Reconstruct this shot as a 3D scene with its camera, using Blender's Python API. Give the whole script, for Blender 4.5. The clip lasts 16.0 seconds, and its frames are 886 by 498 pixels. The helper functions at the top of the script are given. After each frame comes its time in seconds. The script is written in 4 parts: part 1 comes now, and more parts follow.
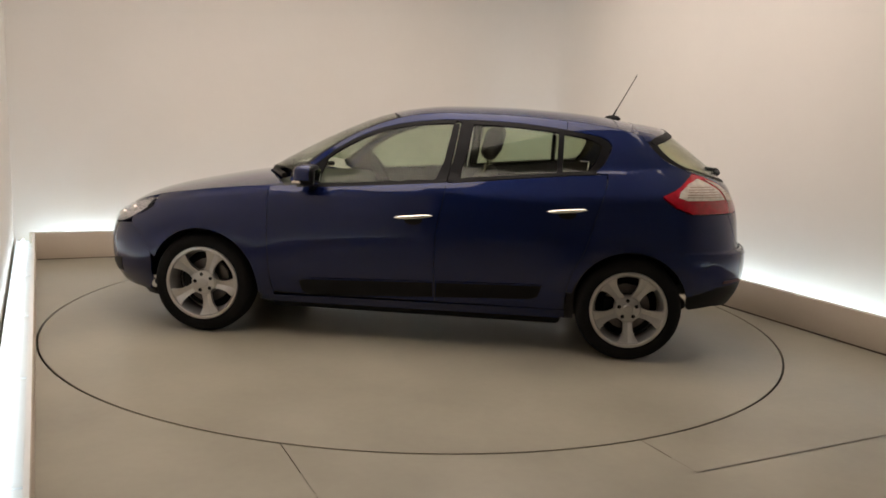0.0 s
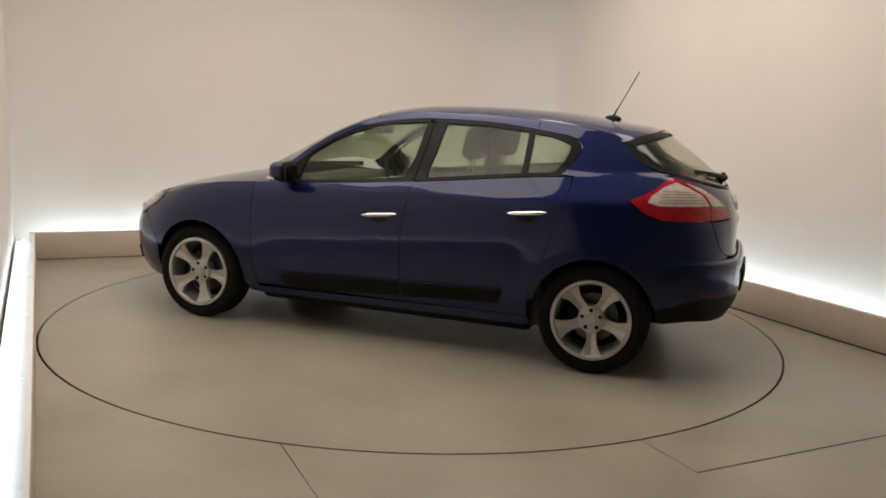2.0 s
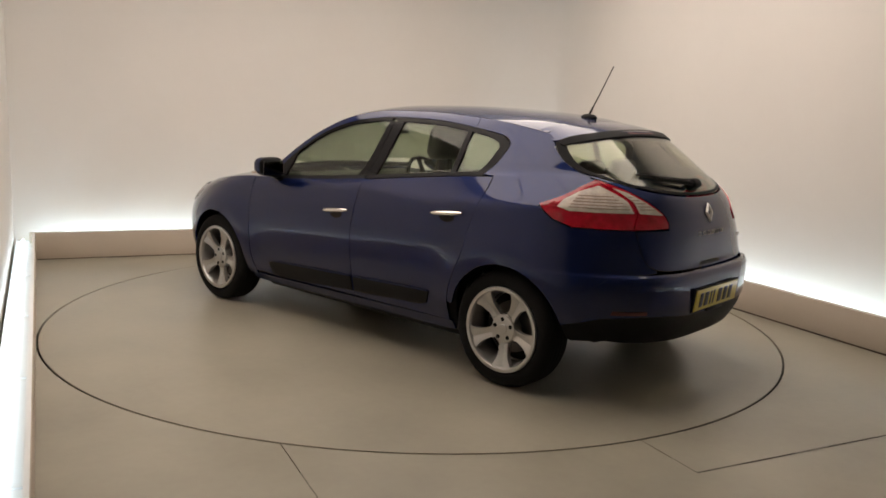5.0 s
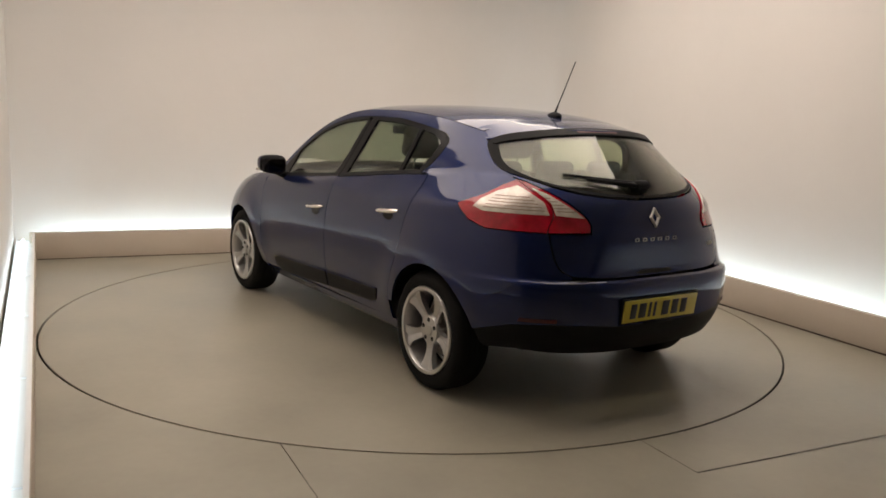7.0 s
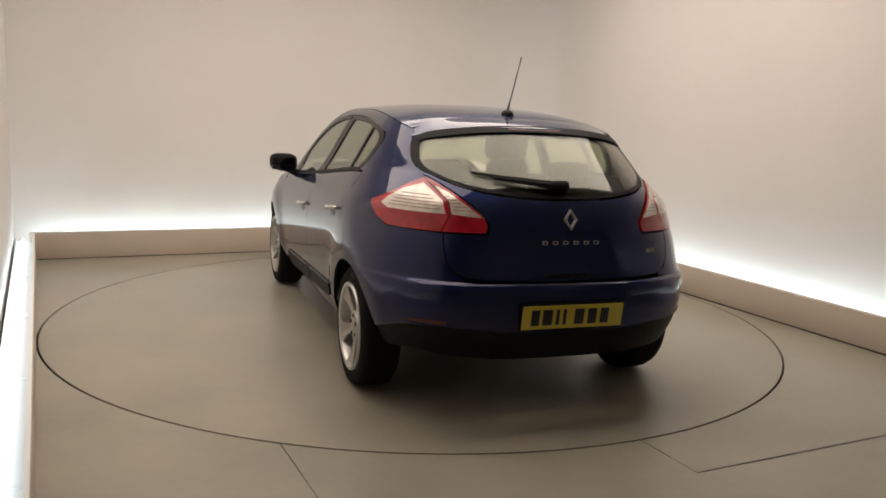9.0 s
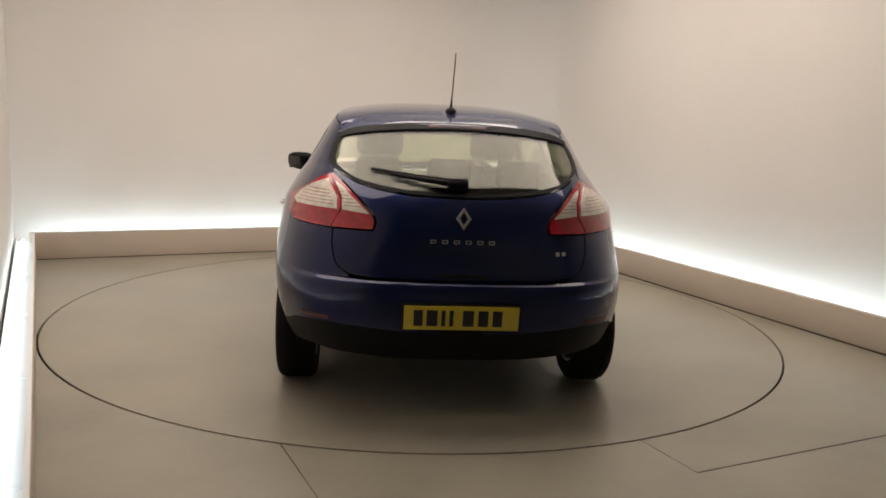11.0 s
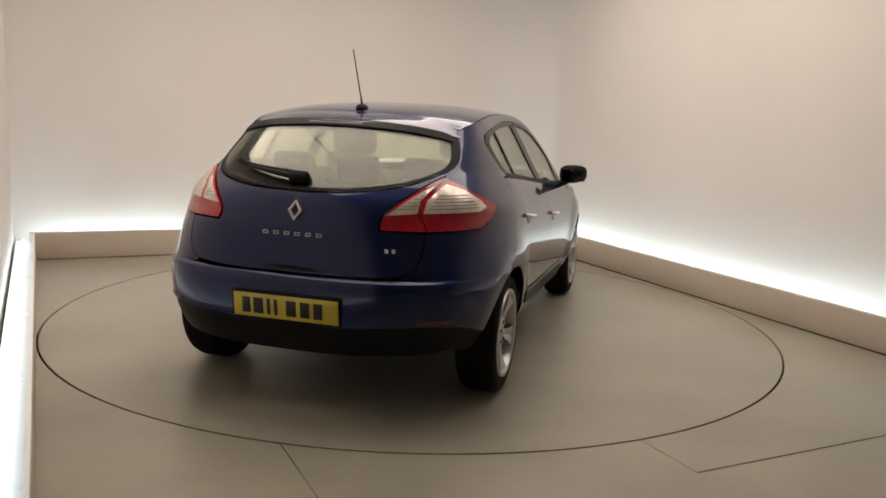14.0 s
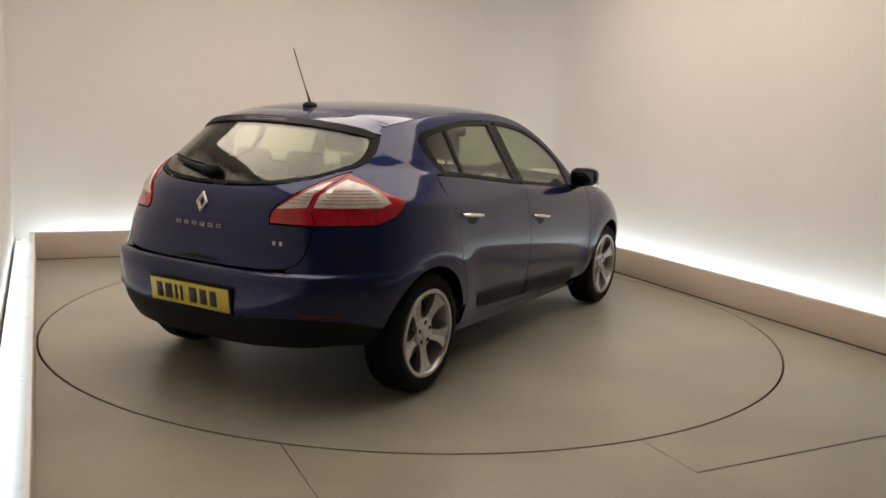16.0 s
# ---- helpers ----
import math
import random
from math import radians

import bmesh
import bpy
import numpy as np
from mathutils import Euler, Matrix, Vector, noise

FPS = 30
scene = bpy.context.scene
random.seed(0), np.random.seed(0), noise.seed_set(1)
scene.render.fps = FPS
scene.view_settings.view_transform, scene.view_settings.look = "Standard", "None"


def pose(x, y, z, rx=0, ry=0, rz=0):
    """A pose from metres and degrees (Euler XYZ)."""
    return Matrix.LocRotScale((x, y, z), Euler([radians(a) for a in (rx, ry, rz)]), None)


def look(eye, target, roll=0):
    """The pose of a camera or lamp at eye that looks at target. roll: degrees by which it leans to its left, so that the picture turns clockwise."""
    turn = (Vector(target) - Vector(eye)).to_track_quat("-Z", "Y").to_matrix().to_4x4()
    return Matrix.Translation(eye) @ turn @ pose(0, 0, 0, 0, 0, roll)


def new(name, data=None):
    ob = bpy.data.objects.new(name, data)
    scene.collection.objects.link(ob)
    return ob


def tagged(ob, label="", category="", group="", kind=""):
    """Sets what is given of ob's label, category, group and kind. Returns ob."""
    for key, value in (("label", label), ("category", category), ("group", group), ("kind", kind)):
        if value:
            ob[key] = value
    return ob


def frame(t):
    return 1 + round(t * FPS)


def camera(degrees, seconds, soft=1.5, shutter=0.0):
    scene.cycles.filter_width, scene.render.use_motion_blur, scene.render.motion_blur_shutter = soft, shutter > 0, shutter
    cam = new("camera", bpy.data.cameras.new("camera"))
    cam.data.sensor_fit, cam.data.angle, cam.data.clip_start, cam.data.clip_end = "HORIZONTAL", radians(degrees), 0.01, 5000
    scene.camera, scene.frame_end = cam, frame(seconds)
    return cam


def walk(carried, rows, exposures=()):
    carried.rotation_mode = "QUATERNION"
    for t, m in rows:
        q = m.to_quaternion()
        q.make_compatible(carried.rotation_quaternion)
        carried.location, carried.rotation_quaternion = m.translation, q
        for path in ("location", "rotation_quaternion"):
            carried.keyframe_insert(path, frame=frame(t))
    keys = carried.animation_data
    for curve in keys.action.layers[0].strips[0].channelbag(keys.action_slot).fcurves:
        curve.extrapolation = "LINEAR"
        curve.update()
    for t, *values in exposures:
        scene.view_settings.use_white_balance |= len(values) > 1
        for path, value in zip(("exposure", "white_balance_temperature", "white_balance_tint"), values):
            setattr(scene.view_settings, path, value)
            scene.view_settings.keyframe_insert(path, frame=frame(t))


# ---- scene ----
cam = camera(56.46, 16.0, soft=1.7)
EYE = (-2.395, -5.255, 1.442)
walk(cam, [(0.0, look(EYE, (0.2164, 0.0562, 0.4563), 2.445)), (16.0, look(EYE, (0.2164, 0.0562, 0.4563), 2.445))],
     [(0.0, 0.0), (16.0, 0.0)])

# ---- world and light ----
world = bpy.data.worlds.new("world")
scene.world = world
world.use_nodes = True
world.node_tree.nodes["Background"].inputs[0].default_value = (0.9, 0.85, 0.8, 1)
world.node_tree.nodes["Background"].inputs[1].default_value = 0.02

COVE_W = 17.0        # cool strips behind the low wall


# ---- materials ----
def mat(name, color=(0.5, 0.5, 0.5), rough=0.5, metal=0.0, coat=0.0, emit=None, strength=0.0, ior=1.5, trans=0.0):
    m = bpy.data.materials.new(name)
    m.use_nodes = True
    b = m.node_tree.nodes["Principled BSDF"]
    b.inputs["Base Color"].default_value = (*color, 1)
    b.inputs["Roughness"].default_value = rough
    b.inputs["Metallic"].default_value = metal
    b.inputs["Coat Weight"].default_value = coat
    b.inputs["Coat Roughness"].default_value = 0.04
    b.inputs["IOR"].default_value = ior
    b.inputs["Transmission Weight"].default_value = trans
    if emit:
        b.inputs["Emission Color"].default_value = (*emit, 1)
        b.inputs["Emission Strength"].default_value = strength
    return m


def vary(m, scale, amount, detail=4.0, bump=0.0, bump_scale=None, rough_amount=0.0):
    """Two scales of noise on the base colour, with fine relief and uneven gloss."""
    nt = m.node_tree
    b = nt.nodes["Principled BSDF"]
    base = tuple(b.inputs["Base Color"].default_value)
    co = nt.nodes.new("ShaderNodeTexCoord")
    big = nt.nodes.new("ShaderNodeTexNoise")
    big.inputs["Scale"].default_value, big.inputs["Detail"].default_value = scale, detail
    fine = nt.nodes.new("ShaderNodeTexNoise")
    fine.inputs["Scale"].default_value, fine.inputs["Detail"].default_value = scale * 17, 3.0
    nt.links.new(co.outputs["Object"], big.inputs["Vector"])
    nt.links.new(co.outputs["Object"], fine.inputs["Vector"])
    mix = nt.nodes.new("ShaderNodeMath")
    mix.operation = "MULTIPLY_ADD"
    mix.inputs[1].default_value = 0.15
    nt.links.new(fine.outputs["Fac"], mix.inputs[0])
    nt.links.new(big.outputs["Fac"], mix.inputs[2])
    ramp = nt.nodes.new("ShaderNodeValToRGB")
    ramp.color_ramp.elements[0].position, ramp.color_ramp.elements[1].position = 0.38, 0.78
    ramp.color_ramp.elements[0].color = tuple(c * (1 - amount) for c in base[:3]) + (1,)
    ramp.color_ramp.elements[1].color = tuple(min(1, c * (1 + amount)) for c in base[:3]) + (1,)
    nt.links.new(mix.outputs[0], ramp.inputs["Fac"])
    nt.links.new(ramp.outputs["Color"], b.inputs["Base Color"])
    if rough_amount:
        rr = nt.nodes.new("ShaderNodeMapRange")
        r0 = b.inputs["Roughness"].default_value
        rr.inputs["To Min"].default_value, rr.inputs["To Max"].default_value = r0 - rough_amount, r0 + rough_amount
        nt.links.new(big.outputs["Fac"], rr.inputs["Value"])
        nt.links.new(rr.outputs["Result"], b.inputs["Roughness"])
    if bump:
        bn = nt.nodes.new("ShaderNodeTexNoise")
        bn.inputs["Scale"].default_value = bump_scale or scale * 40
        nt.links.new(co.outputs["Object"], bn.inputs["Vector"])
        bu = nt.nodes.new("ShaderNodeBump")
        bu.inputs["Strength"].default_value, bu.inputs["Distance"].default_value = bump, 0.002
        nt.links.new(bn.outputs["Fac"], bu.inputs["Height"])
        nt.links.new(bu.outputs["Normal"], b.inputs["Normal"])
    return m


WALL = vary(mat("wall_paint", (0.71, 0.675, 0.635), 0.75), 0.7, 0.03, bump=0.15, bump_scale=60)
FLOOR = vary(mat("floor_paint", (0.312, 0.289, 0.228), 0.34), 1.3, 0.14, bump=0.03, bump_scale=90, rough_amount=0.08)
SKIRT = vary(mat("low_wall_paint", (0.50, 0.43, 0.35), 0.55), 1.2, 0.05, bump=0.1, bump_scale=70)
COVE = mat("cove_white", (0.85, 0.86, 0.86), 0.6)
# unseen walls near the camera: darker sides, lighter front, toned for car reflections
UNLIT_SIDES = vary(mat("unlit_side_grey", (0.34, 0.327, 0.31), 0.8), 0.8, 0.1)
LIT_FRONT = vary(mat("lit_front_grey", (0.55, 0.53, 0.50), 0.8), 0.8, 0.06)
DARK = mat("joint_dark", (0.012, 0.010, 0.008), 0.9)
GRIME = vary(mat("grimy_joint", (0.075, 0.055, 0.038), 0.9), 3.0, 0.5)
CEIL = mat("ceiling_paint", (0.6, 0.57, 0.53), 0.8)
STRIP_SIDE = mat("dim_strip_light", (0.9, 0.95, 1.0), 0.5, emit=(0.66, 0.86, 1.0), strength=COVE_W * 0.45)
STRIP = mat("cool_strip_light", (0.9, 0.95, 1.0), 0.5, emit=(0.66, 0.86, 1.0), strength=COVE_W)
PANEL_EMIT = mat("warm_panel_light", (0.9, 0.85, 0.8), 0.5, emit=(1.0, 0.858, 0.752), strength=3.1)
FRAME_W = mat("white_metal", (0.7, 0.7, 0.7), 0.4)


# ---- mesh helpers ----
def link(name, bm, material, parent=None, label="", smooth=None):
    me = bpy.data.meshes.new(name)
    bmesh.ops.recalc_face_normals(bm, faces=bm.faces)
    bm.to_mesh(me)
    bm.free()
    for m in (material if isinstance(material, (list, tuple)) else [material]):
        me.materials.append(m)
    if smooth is not None:
        me.shade_smooth()
        me.set_sharp_from_angle(angle=radians(smooth))
    ob = new(name, me)
    if parent:
        ob.parent = parent
    if label:
        ob["label"] = label
    return ob


def part(name, bm, material, parent, label="", smooth=None):
    return link(name, bm, material, parent, label, smooth)


def box(x0, x1, y0, y1, z0, z1, bevel=0.0, bm=None, segs=2):
    b = bmesh.new()
    bmesh.ops.create_cube(b, size=1.0)
    bmesh.ops.transform(b, matrix=Matrix.Translation(((x0 + x1) / 2, (y0 + y1) / 2, (z0 + z1) / 2)) @ Matrix.Diagonal((abs(x1 - x0), abs(y1 - y0), abs(z1 - z0), 1)), verts=b.verts)
    if bevel:
        bmesh.ops.bevel(b, geom=b.edges[:], offset=bevel, segments=segs, affect="EDGES", profile=0.5)
    if bm is None:
        return b
    me = bpy.data.meshes.new("tmp")
    b.to_mesh(me)
    b.free()
    bm.from_mesh(me)
    bpy.data.meshes.remove(me)
    return bm


def join(*bms):
    """One bmesh from several."""
    out = bmesh.new()
    for b in bms:
        me = bpy.data.meshes.new("tmp")
        b.to_mesh(me)
        b.free()
        out.from_mesh(me)
        bpy.data.meshes.remove(me)
    return out


# ---- the room ----
LX, RX, BY = -2.456, 2.50, 2.735          # inner faces of the low wall
GAP_L = 0.178
GAP = 0.24                                # cove behind it
FY = -7.6                                 # wall behind the camera
FX = -3.4
H = 3.3
R_TABLE = 2.446
R_GAP = 2.457


def ring_fill(r, poly, z0, z1, n=160):
    """A slab with the outline poly and a round hole of radius r."""
    bm = bmesh.new()
    inner = [(r * math.cos(2 * math.pi * i / n), r * math.sin(2 * math.pi * i / n)) for i in range(n)]
    top = {}
    for z in (z0, z1):
        a = [bm.verts.new((x, y, z)) for x, y in inner]
        b = []
        for x, y in inner:
            k = min((s for s in (
                (poly[1] / x) if x > 1e-9 else (poly[0] / x) if x < -1e-9 else 1e9,
                (poly[3] / y) if y > 1e-9 else (poly[2] / y) if y < -1e-9 else 1e9)))
            b.append(bm.verts.new((x * k, y * k, z)))
        top[z] = (a, b)
        for i in range(n):
            j = (i + 1) % n
            bm.faces.new((a[i], a[j], b[j], b[i]))
    a0, a1 = top[z0][0], top[z1][0]
    for i in range(n):
        j = (i + 1) % n
        bm.faces.new((a0[i], a0[j], a1[j], a1[i]))
    return bm


def room():
    # floor round the turntable, in three slabs parted by narrow joints
    x0, x1, y0, y1 = LX - GAP - 0.4, RX + GAP + 0.4, FY - 0.2, BY + GAP + 0.2
    fl = link("floor", box(FX - 0.2, x1 + 2.6, y0, y1, -0.30, -0.12), DARK)
    tagged(fl, "dark sub-floor under the painted floor slabs", "floor", kind="structure")
    slab = ring_fill(R_GAP, (LX - 0.3, RX + 0.3, y0, BY + 0.3), -0.12, 0.0)
    # saw cuts: two away from the turntable, one along the room
    for axis, c, w in ((0, -1.506, 0.002), (0, 0.029, 0.002), (1, -2.822, 0.005)):
        no = (1, 0, 0) if axis == 0 else (0, 1, 0)
        for d in (-w, w):
            co = tuple(n * (c + d) for n in no)
            bmesh.ops.bisect_plane(slab, geom=slab.verts[:] + slab.edges[:] + slab.faces[:], dist=1e-5, plane_co=co, plane_no=no)
    bmesh.ops.bisect_plane(slab, geom=slab.verts[:] + slab.edges[:] + slab.faces[:], dist=1e-5, plane_co=(0.0270, 0, 0), plane_no=(1, 0, 0))
    cut = []
    for f in slab.faces:
        p = f.calc_center_median()
        if p.z > -0.01 and ((abs(p.x + 1.506) < 0.002 and p.y < -1.9) or (abs(p.x - 0.029) < 0.002 and -2.8275 < p.y < -2.4) or (abs(p.y + 2.822) < 0.005 and p.x > 0.0270)):
            cut.append(f)
    bmesh.ops.delete(slab, geom=cut, context="FACES")
    part("floor_slab", slab, FLOOR, fl, "pale beige painted concrete around the turntable", smooth=30)
    part("floor_slab", box(FX - 0.1, LX - 0.304, y0, -2.804, -0.12, 0.0), FLOOR, fl)
    part("floor_slab", box(RX + 0.304, x1 + 2.5, y0, y1, -0.12, 0.0), FLOOR, fl)
    part("floor_slab", box(FX - 0.1, LX - 0.304, -2.80, y1, -0.12, 0.0), COVE, fl)
    # low wall with a slightly rounded top
    for name, b in (("low_wall_back", box(LX - 0.05, RX + 0.05, BY, BY + 0.05, 0.0, 0.24, 0.006)),
                    ("low_wall_right", box(RX, RX + 0.05, -6.0, BY - 0.002, 0.0, 0.24, 0.006)),
                    ("low_wall_left", box(LX - 0.022, LX, -4.2, BY - 0.002, 0.0, 0.24, 0.003))):
        tagged(link(name, b, SKIRT, smooth=40), "beige painted low wall hiding a strip light", "low wall", kind="structure")
    # dark gap where the low wall meets the floor
    for b in (box(LX + 0.01, RX - 0.01, BY - 0.004, BY + 0.002, 0.0005, 0.007), box(RX - 0.010, RX + 0.002, -6.0, BY - 0.01, 0.0005, 0.010)):
        tagged(link("floor_joint", b, GRIME), "dark grimy joint along the low wall", "joint", kind="structure")
    for name, b in (("wall_back", box(LX - GAP - 0.05, RX + GAP + 0.05, BY + GAP, BY + GAP + 0.1, -0.1, H)),
                    ("wall_right", box(RX + GAP, RX + GAP + 0.1, -6.2, BY + GAP - 0.002, -0.1, H)),
                    ("wall_left", box(LX - GAP_L - 0.1, LX - GAP_L, -3.6, BY + GAP - 0.002, -0.1, H)),
                    ("wall_front", box(FX - 0.1, RX + 3, FY - 0.1, FY, -0.1, H)),
                    ("wall_side", box(FX - 0.1, FX, FY, -3.6, -0.1, H)),
                    ("wall_return", box(FX - 0.1, LX - GAP - 0.1, -3.6, -3.5, -0.1, H)),
                    ("wall_far", box(RX + 2.9, RX + 3.0, FY, -6.2, -0.1, H)),
                    ("wall_far_return", box(RX + GAP, RX + 3.0, -6.3, -6.2, -0.1, H))):
        # walls out of view, with brightness put into their greys to shape reflections
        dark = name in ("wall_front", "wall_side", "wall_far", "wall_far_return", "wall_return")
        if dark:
            tagged(link(name, b, LIT_FRONT if name == "wall_front" else UNLIT_SIDES), "unseen wall near the camera, its grey set for reflections on the car", "wall", kind="structure")
            continue
        tagged(link(name, b, WALL), "pale cream painted wall washed by cool light", "wall", kind="structure")
    tagged(link("ceiling", box(FX - 0.2, RX + 3.1, FY - 0.2, BY + GAP + 0.2, H, H + 0.1), CEIL), "plain pale ceiling above the turntable", "ceiling", kind="structure")
    # rounded inner corner between the back wall and the right wall
    bm = bmesh.new()
    rows = []
    rad = 0.55
    cx, cy = RX + GAP - rad - 0.002, BY + GAP - rad - 0.002
    for i in range(17):
        a = math.pi / 2 * i / 16
        rows.append([bm.verts.new((cx + q * math.cos(a), cy + q * math.sin(a), z)) for q, z in ((rad, -0.1), (rad, H), (rad + 0.001, H), (rad + 0.001, -0.1))])
    for a, b in zip(rows, rows[1:]):
        for k in range(4):
            bm.faces.new((a[k], a[(k + 1) % 4], b[(k + 1) % 4], b[k]))
    tagged(link("wall_corner", bm, WALL, smooth=50), "rounded pale cream corner joining two walls", "wall", kind="structure")
    # white trough that carries the strip along the side next to the camera
    tr = new("light_trough")
    tagged(tr, "white metal trough behind the low side wall", "light trough")
    part("trough_floor", box(LX - 0.150, LX - 0.024, -3.5, BY + 0.16, 0.142, 0.150, 0.002), COVE, tr)
    part("trough_edge", box(LX - 0.154, LX - 0.150, -3.5, BY + 0.16, 0.10, 0.172, 0.001), COVE, tr)
    part("trough_leg", box(LX - 0.110, LX - 0.095, -3.5, BY + 0.16, 0.0, 0.141, 0.002), COVE, tr)
    # white cap puts the light on the low wall's top edge into colour
    part("lit_edge_cap", box(LX - 0.0235, LX - 0.004, -4.2, BY - 0.004, 0.2405, 0.2435, 0.001), COVE, tr, "white strip standing for the lit top edge of the low wall")
    for y in (2.45, 1.25, 0.05, -1.15, -2.35):
        part("trough_bracket", box(LX - 0.148, LX - 0.024, y - 0.012, y + 0.012, 0.151, 0.158, 0.002), COVE, tr, "small white bracket")
    # strip lights in the cove
    for k, b in enumerate((box(LX, RX, BY + 0.085, BY + 0.125, 0.07, 0.10, 0.008),
              box(RX + 0.085, RX + 0.125, -5.8, BY - 0.05, 0.07, 0.10, 0.008),
              box(LX - 0.112, LX - 0.092, -3.4, BY + 0.10, 0.152, 0.172, 0.005))):
        tagged(link("strip_light", b, STRIP_SIDE if k == 2 else STRIP), "cool white strip light lying behind the low wall", "strip light", group="cove strip lights")
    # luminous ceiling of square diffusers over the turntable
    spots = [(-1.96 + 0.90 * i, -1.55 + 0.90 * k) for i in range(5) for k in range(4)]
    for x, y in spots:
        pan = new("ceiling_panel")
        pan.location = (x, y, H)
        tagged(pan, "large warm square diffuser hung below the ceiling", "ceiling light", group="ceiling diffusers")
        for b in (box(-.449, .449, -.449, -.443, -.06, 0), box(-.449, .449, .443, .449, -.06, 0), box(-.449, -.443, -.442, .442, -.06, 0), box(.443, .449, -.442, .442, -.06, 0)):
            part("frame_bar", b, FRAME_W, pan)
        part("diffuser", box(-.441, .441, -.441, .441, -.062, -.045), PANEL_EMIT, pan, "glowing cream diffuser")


room()


def make_turntable():
    ob = new("turntable")
    bm = bmesh.new()
    bmesh.ops.create_cone(bm, cap_ends=True, segments=200, radius1=R_TABLE - 0.003, radius2=R_TABLE - 0.003, depth=0.10)
    bmesh.ops.translate(bm, verts=bm.verts, vec=(0, 0, -0.05))
    part("deck", bm, FLOOR, ob, "pale beige painted turntable deck", smooth=30)
    bm = bmesh.new()
    rows = []
    for i in range(200):
        a = 2 * math.pi * i / 200
        rows.append([bm.verts.new((q * math.cos(a), q * math.sin(a), z)) for q, z in ((R_TABLE - 0.003, -0.006), (R_TABLE, -0.006), (R_TABLE, -0.08), (R_TABLE - 0.003, -0.08))])
    for a, b in zip(rows, rows[1:] + rows[:1]):
        for k in range(4):
            bm.faces.new((a[k], a[(k + 1) % 4], b[(k + 1) % 4], b[k]))
    part("edge_band", bm, DARK, ob, "dark steel edge band", smooth=30)
    return tagged(ob, "round beige painted floor turntable under the car", "turntable")


table = make_turntable()


# ---- car materials ----
def paint(name, color):
    m = mat(name, color, 0.46, 0.80, 1.0)
    nt = m.node_tree
    b = nt.nodes["Principled BSDF"]
    b.inputs["Specular IOR Level"].default_value = 0.0
    b.inputs["Coat IOR"].default_value = 1.45
    co = nt.nodes.new("ShaderNodeTexCoord")
    fl = nt.nodes.new("ShaderNodeTexVoronoi")
    fl.inputs["Scale"].default_value = 900
    nt.links.new(co.outputs["Object"], fl.inputs["Vector"])
    ramp = nt.nodes.new("ShaderNodeValToRGB")
    ramp.color_ramp.elements[0].color = tuple(c * 0.85 for c in color) + (1,)
    ramp.color_ramp.elements[1].color = tuple(c * 1.25 for c in color) + (1,)
    nt.links.new(fl.outputs["Color"], ramp.inputs["Fac"])
    nt.links.new(ramp.outputs["Color"], b.inputs["Base Color"])
    dust = nt.nodes.new("ShaderNodeTexNoise")
    dust.inputs["Scale"].default_value, dust.inputs["Detail"].default_value = 3.0, 6.0
    nt.links.new(co.outputs["Object"], dust.inputs["Vector"])
    rr = nt.nodes.new("ShaderNodeMapRange")
    rr.inputs["To Min"].default_value, rr.inputs["To Max"].default_value = 0.02, 0.07
    nt.links.new(dust.outputs["Fac"], rr.inputs["Value"])
    nt.links.new(rr.outputs["Result"], b.inputs["Coat Roughness"])
    return m


def glassy(name, tint, rough=0.02, gloss=0.022):
    """Thin glass: tinted see-through with a Fresnel gloss."""
    m = bpy.data.materials.new(name)
    m.use_nodes = True
    nt = m.node_tree
    nt.nodes.remove(nt.nodes["Principled BSDF"])
    out = nt.nodes["Material Output"]
    tr = nt.nodes.new("ShaderNodeBsdfTransparent")
    tr.inputs[0].default_value = (*tint, 1)
    gl = nt.nodes.new("ShaderNodeBsdfGlossy")
    gl.inputs["Roughness"].default_value = rough
    lw = nt.nodes.new("ShaderNodeLayerWeight")
    lw.inputs["Blend"].default_value = 0.5
    pw = nt.nodes.new("ShaderNodeMath")
    pw.operation = "POWER"
    pw.inputs[1].default_value = 4.0
    nt.links.new(lw.outputs["Facing"], pw.inputs[0])
    fr = nt.nodes.new("ShaderNodeMath")
    fr.operation = "MULTIPLY_ADD"
    fr.inputs[1].default_value, fr.inputs[2].default_value = 0.9, gloss
    nt.links.new(pw.outputs[0], fr.inputs[0])
    mx = nt.nodes.new("ShaderNodeMixShader")
    nt.links.new(fr.outputs[0], mx.inputs[0])
    nt.links.new(tr.outputs[0], mx.inputs[1])
    nt.links.new(gl.outputs[0], mx.inputs[2])
    nt.links.new(mx.outputs[0], out.inputs["Surface"])
    return m


BLUE = paint("blue_metallic_paint", (0.0056, 0.0124, 0.061))
BLACK = vary(mat("black_plastic", (0.007, 0.007, 0.008), 0.5), 6, 0.2, bump=0.2, bump_scale=400)
BADGE = mat("satin_badge", (0.55, 0.54, 0.53), 0.35, 0.7)
# door mirror glass: a dark reflection is put into its base colour
DIM_REFLECTION = mat("dim_reflection_mirror", (0.10, 0.10, 0.11), 0.05, 1.0)
GLOSSB = mat("gloss_black", (0.007, 0.007, 0.008), 0.25)
RUBBER = vary(mat("tyre_rubber", (0.008, 0.0078, 0.0078), 0.75), 8, 0.25, bump=0.2, bump_scale=300)
ALLOY = vary(mat("painted_alloy", (0.47, 0.46, 0.445), 0.34, 0.75), 5, 0.08, rough_amount=0.06)
for m_ in (BLACK, RUBBER, GLOSSB):
    m_.node_tree.nodes["Principled BSDF"].inputs["Specular IOR Level"].default_value = 0.12
